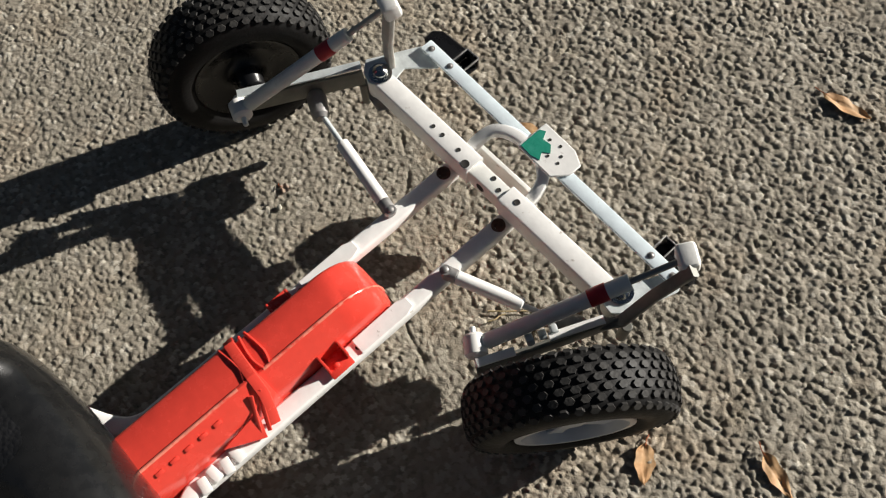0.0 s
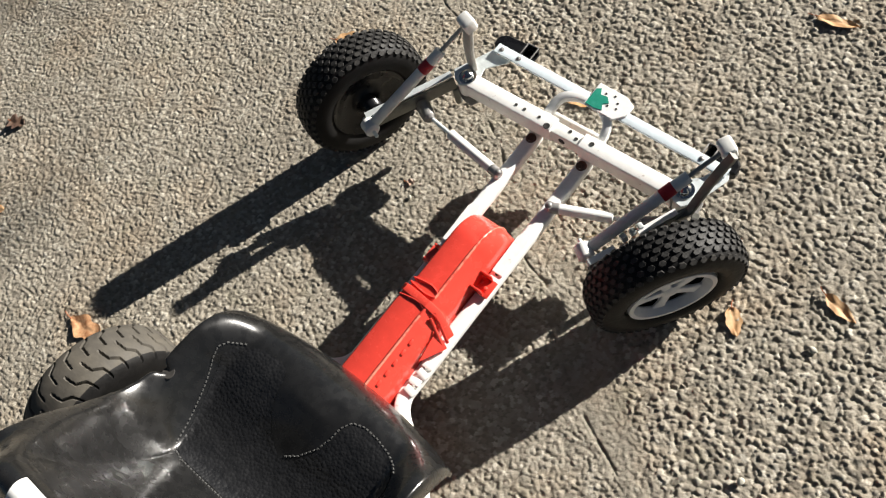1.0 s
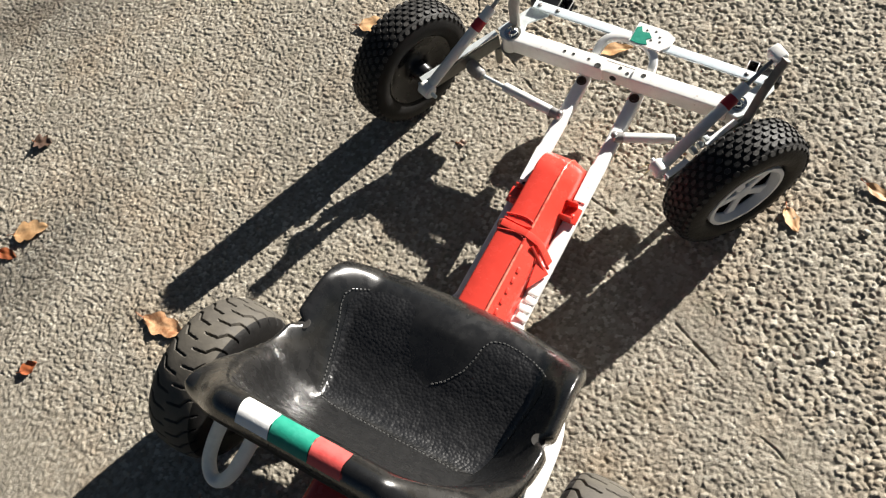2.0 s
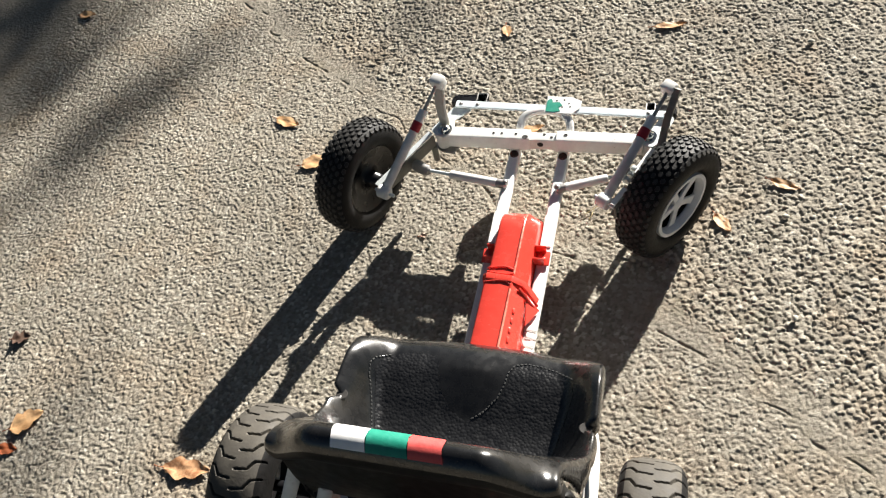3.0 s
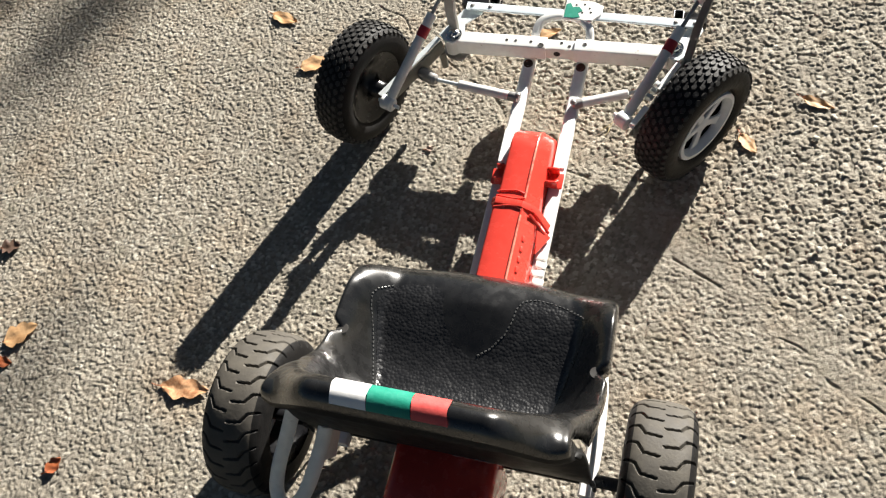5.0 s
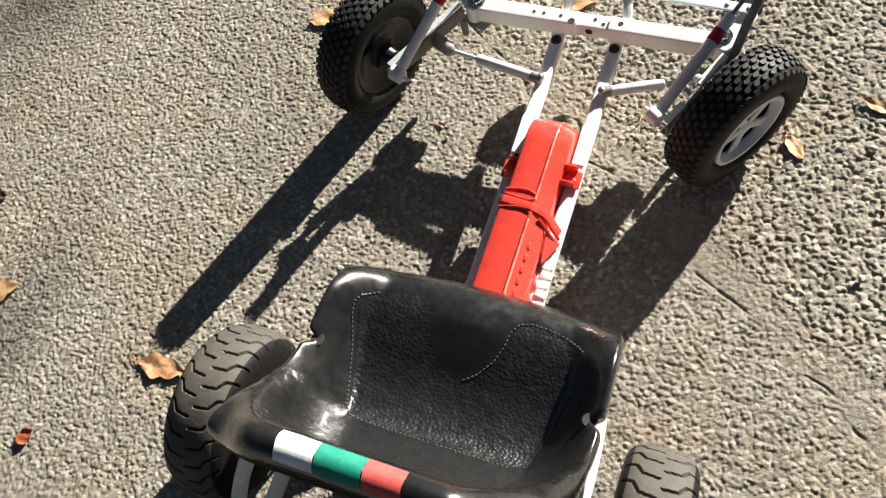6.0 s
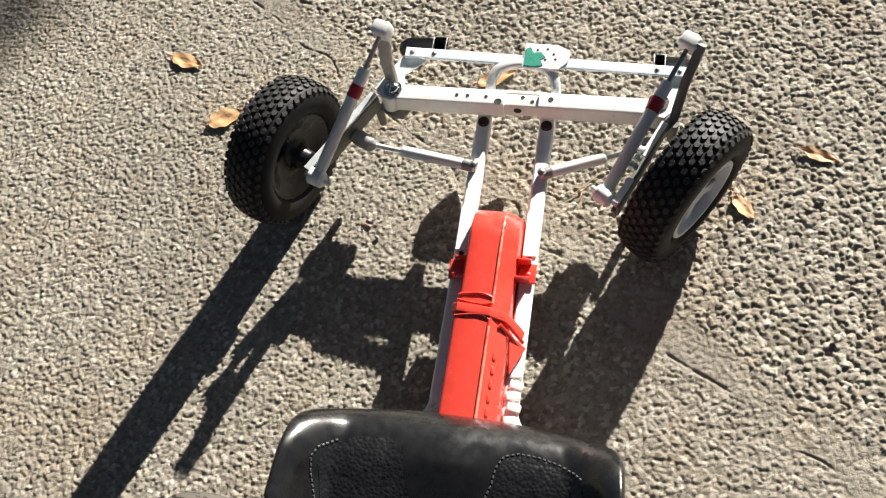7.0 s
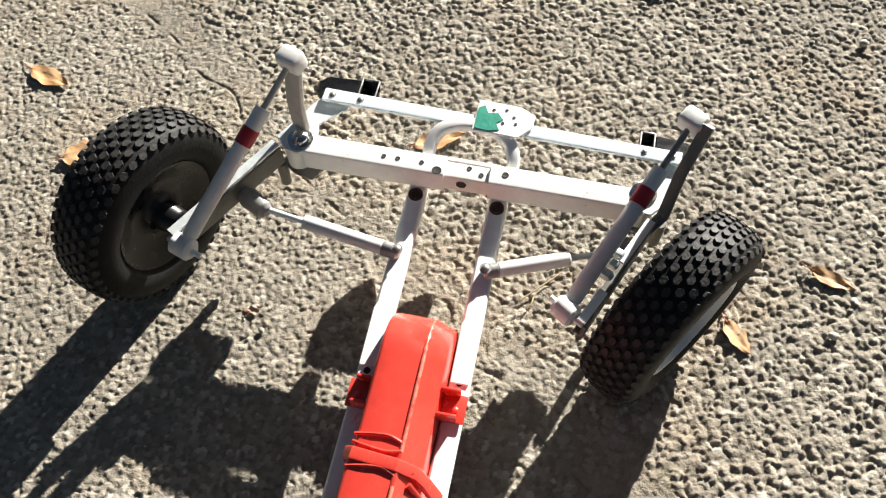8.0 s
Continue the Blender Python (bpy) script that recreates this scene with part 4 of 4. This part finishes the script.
def ring_on_seat(v0, s0, dv, ds, width):
    """A flat printed ring with a bar inside it, on the back of the seat."""
    bm = bmesh.new()
    rows = []
    for k in range(48):
        c, n_ = math.cos(2 * math.pi * k / 48), math.sin(2 * math.pi * k / 48)
        rows.append([bm.verts.new(seat_at(v0 + dv * q * n_, s0 + ds * q * c) + seat_normal(v0 + dv * q * n_, s0 + ds * q * c) * 0.0012) for q in (1 - width, 1)])
    for p, q in zip(rows, rows[1:] + rows[:1]):
        bm.faces.new((p[0], p[1], q[1], q[0]))
    part("ring_mark", bm, TAPE_WHITE, seat, "white printed ring", recalc=False)


ring_on_seat(20.6, 0.3, 0.33, 0.23, 0.1)
seat_patch("bar_mark", [(20.54, 0.21, 0.39), (20.6, 0.21, 0.39)], TAPE_WHITE, "white printed bar", n=4)
seat_patch("bar_mark", [(20.62, 0.28, 0.33), (20.76, 0.28, 0.33)], TAPE_WHITE, "white printed bar", n=4)


# ---- fallen leaves ----
def leaf(centre, length, width, turn, mat, label, curl=0.35, seed=1, lift=0.0, lobed=False):
    """A dry fallen leaf with a midrib, curled and wavy, and a short stalk."""
    rs = random.Random(seed)
    bm = bmesh.new()
    nl, nw = 18, 8
    ph = [rs.uniform(0, 6.28) for _ in range(4)]
    rows = []
    for i in range(nl + 1):
        t = i / nl
        half = width / 2 * (math.sin(math.pi * t ** 0.8) ** 0.75 if 0 < t < 1 else 0.02)
        if lobed:
            half *= 0.7 + 0.5 * abs(math.sin(t * 9 + ph[0]))
        half *= 1 + 0.1 * math.sin(17 * t + ph[1])
        row = []
        for j in range(nw + 1):
            u = -1 + 2 * j / nw
            x = (t - 0.5) * length + 0.1 * length * 0.3 * math.sin(2 * t + ph[2]) * u
            y = u * half
            z = 0.7 * curl * (abs(u) ** 1.6) * half * (0.7 + 0.5 * math.sin(5 * t + ph[3] + u)) + 0.06 * length * curl * (2 * t - 1) ** 2 * 2 + 0.002 * math.sin(11 * t + 3 * u + ph[0])
            row.append(bm.verts.new((x, y, 0.6 * z - 0.0016 * math.exp(-(u / 0.15) ** 2))))
        rows.append(row)
    for p, q in zip(rows, rows[1:]):
        for j in range(nw):
            bm.faces.new((p[j], q[j], q[j + 1], p[j + 1]))
    ext = bmesh.ops.extrude_face_region(bm, geom=bm.faces[:])
    bmesh.ops.translate(bm, vec=(0, 0, 0.0006), verts=[v for v in ext["geom"] if isinstance(v, bmesh.types.BMVert)])
    m = pose(centre[0], centre[1], lift, rs.uniform(-6, 6), rs.uniform(-6, 6), turn)
    bmesh.ops.transform(bm, matrix=m, verts=bm.verts)
    top = empty("fallen_leaf", label, "leaf", group="fallen leaves on the asphalt")
    top.location = (centre[0], centre[1], 0)
    bmesh.ops.translate(bm, vec=(-centre[0], -centre[1], 0), verts=bm.verts)
    part("blade", bm, mat, top, angle=60)
    m.translation = Vector((0, 0, lift))
    part("stalk", swept([m @ Vector((-length * 0.5 + 0.004, 0, 0.004)), m @ Vector((-length * 0.6, 0.002, 0.002)), m @ Vector((-length * 0.72, 0.006, 0.0))], section_round(0.0009, 6)), LEAF_RED, top)
    return top


leaf((-0.771, 0.163), 0.085, 0.036, -15, LEAF_TAN, "curled tan dry leaf lying on the asphalt", 0.3, 1)
leaf((-0.636, 0.022), 0.078, 0.046, 30, LEAF_TAN, "broad curled orange-tan leaf beside the front tyre", 0.35, 2)
leaf((-0.198, 0.56), 0.06, 0.028, -70, LEAF_TAN, "pale tan leaf with brown spots on the asphalt", 0.45, 3)
leaf((0.264, 0.587), 0.085, 0.03, 10, LEAF_TAN, "long tan dry leaf lying on the asphalt", 0.5, 4)
leaf((0.564, 0.028), 0.07, 0.026, -14, LEAF_TAN, "narrow pale tan leaf on coarse asphalt", 0.5, 5)
leaf((0.428, -0.095), 0.058, 0.03, -48, LEAF_TAN, "small pointed orange leaf beside the front tyre", 0.4, 6)
leaf((-0.646, -0.858), 0.115, 0.046, 6, LEAF_BROWN, "large crumpled orange-brown leaf on the asphalt", 0.3, 7, lobed=True)
leaf((-0.068, 0.165), 0.088, 0.036, 24, LEAF_TAN, "golden ochre curled leaf below the tie bar", 0.45, 8)
leaf((-1.097, -0.812), 0.085, 0.055, 40, LEAF_TAN, "pale skeletal tan leaf on the asphalt", 0.3, 9, lobed=True)
leaf((-1.109, -0.884), 0.05, 0.028, 10, LEAF_RED, "small red-brown leaf on the asphalt", 0.5, 10)
leaf((-0.87, -1.07), 0.04, 0.03, 60, LEAF_RED, "small crumpled red-brown leaf on the asphalt", 0.9, 11)
leaf((-1.237, -0.608), 0.05, 0.04, 20, LEAF_DARK, "dark brown withered leaf on the asphalt", 0.8, 12, lobed=True)
leaf((-1.713, 0.63), 0.07, 0.04, 0, LEAF_TAN, "light tan leaf in shade on the asphalt", 0.5, 13)


leaf((-0.271, -0.196), 0.02, 0.016, 35, LEAF_ROSE, "torn pinkish leaf fragment on the asphalt", 0.3, 15)


def straw(p, q):
    """A dry grass stalk lying on the stones."""
    p, q = Vector(p), Vector(q)
    ob = part("straw", swept(smooth_path([p, p.lerp(q, 0.35) + Vector((0.002, 0.001, 0.001)), p.lerp(q, 0.7) - Vector((0.001, 0.001, 0)), q], 4), section_round(0.0012, 6)), LEAF_STRAW)
    return tagged(ob, "thin dry straw stalk lying on the asphalt", "straw")


straw((0.112, -0.1, 0.002), (0.163, -0.046, 0.003))
straw((0.124, -0.112, 0.002), (0.134, -0.084, 0.004))


def pebble(x, y, size, seed):
    """A loose pale stone, lumpy and flattened."""
    rs = random.Random(seed)
    bm = bmesh.new()
    bmesh.ops.create_icosphere(bm, subdivisions=2, radius=1)
    ph = [rs.uniform(0, 6.28) for _ in range(3)]
    for v in bm.verts:
        c = v.co
        c *= 1 + 0.16 * math.sin(3 * c.x + ph[0]) * math.cos(4 * c.y + ph[1]) + 0.1 * math.sin(5 * c.z + ph[2])
    bmesh.ops.transform(bm, matrix=pose(x, y, size * 0.15, rs.uniform(-20, 20), rs.uniform(-20, 20), rs.uniform(0, 360)) @ Matrix.Diagonal((size * 0.6, size * 0.45, size * 0.33, 1)), verts=bm.verts)
    return tagged(part("pebble", bm, PEBBLE, angle=60), "loose pale stone on the coarse asphalt", "stone", group="loose pale stones")


for x, y, size, seed in ((0.563, -0.066, 0.014, 1), (0.58, -0.334, 0.013, 2), (0.629, 0.526, 0.015, 3), (-0.25, -0.225, 0.009, 5)):
    pebble(x, y, size, seed)


# ---- the tree whose crown shades the asphalt ----
def tree(base, height, crown, radius, seed):
    rs = random.Random(seed)
    top = empty("tree", "tall leafy tree standing beside the asphalt", "tree")
    top.location = base
    bm = bmesh.new()
    trunk = smooth_path([(0, 0, -0.05), (0.05, 0.03, height * 0.25), (-0.06, 0.05, height * 0.55), (0.03, -0.04, height * 0.85)], 6)
    k = 12
    rings = []
    for i, p in enumerate(trunk):
        r = 0.2 * (1 - 0.75 * i / (len(trunk) - 1)) + (0.12 if i == 0 else 0)
        rings.append([bm.verts.new(p + Vector((r * math.cos(6.283 * j / k), r * math.sin(6.283 * j / k), 0))) for j in range(k)])
    for p, q in zip(rings, rings[1:]):
        for j in range(k):
            bm.faces.new((p[j], p[(j + 1) % k], q[(j + 1) % k], q[j]))
    limbs = []
    for i in range(9):
        a, z = rs.uniform(0, 6.283), height * rs.uniform(0.4, 0.8)
        end = Vector((math.cos(a) * radius * rs.uniform(0.5, 0.85), math.sin(a) * radius * rs.uniform(0.5, 0.85), z + rs.uniform(0.4, 1.4)))
        limbs.append(end)
        swept(smooth_path([(0, 0, z - 0.3), end * 0.5 + Vector((0, 0, z * 0.52)), end], 4), section_round(0.045, 7), bm=bm)
    part("trunk", bm, BARK, top)
    bm = bmesh.new()
    clumps = [e + Vector((rs.gauss(0, 0.3), rs.gauss(0, 0.3), rs.gauss(0, 0.3))) for e in limbs for _ in range(2)]
    for _ in range(14):
        u, v = rs.uniform(0, 6.283), rs.uniform(-0.8, 1)
        q = math.sqrt(max(0, 1 - v * v))
        clumps.append(Vector((math.cos(u) * q * radius * 0.8, math.sin(u) * q * radius * 0.8, crown + v * radius * 0.7)))
    for c in clumps:
        spread = rs.uniform(0.35, 0.7)
        for _ in range(170):
            p = c + Vector((rs.gauss(0, spread), rs.gauss(0, spread), rs.gauss(0, spread * 0.7)))
            m = Matrix.Translation(p) @ Euler((rs.uniform(0, 6.3), rs.uniform(0, 6.3), rs.uniform(0, 6.3))).to_matrix().to_4x4()
            w, l = rs.uniform(0.05, 0.08), rs.uniform(0.1, 0.16)
            bm.faces.new([bm.verts.new(m @ Vector(q)) for q in ((-l, 0, 0), (-l * 0.2, w, 0.012), (l, 0, 0.0), (-l * 0.2, -w, 0.012))])
    part("crown", bm, LEAF_GREEN, top, "loose crown of small green leaves", smooth=False)


tree((3.42, 20.0, 0), 9.0, 7.9, 2.4, 4)
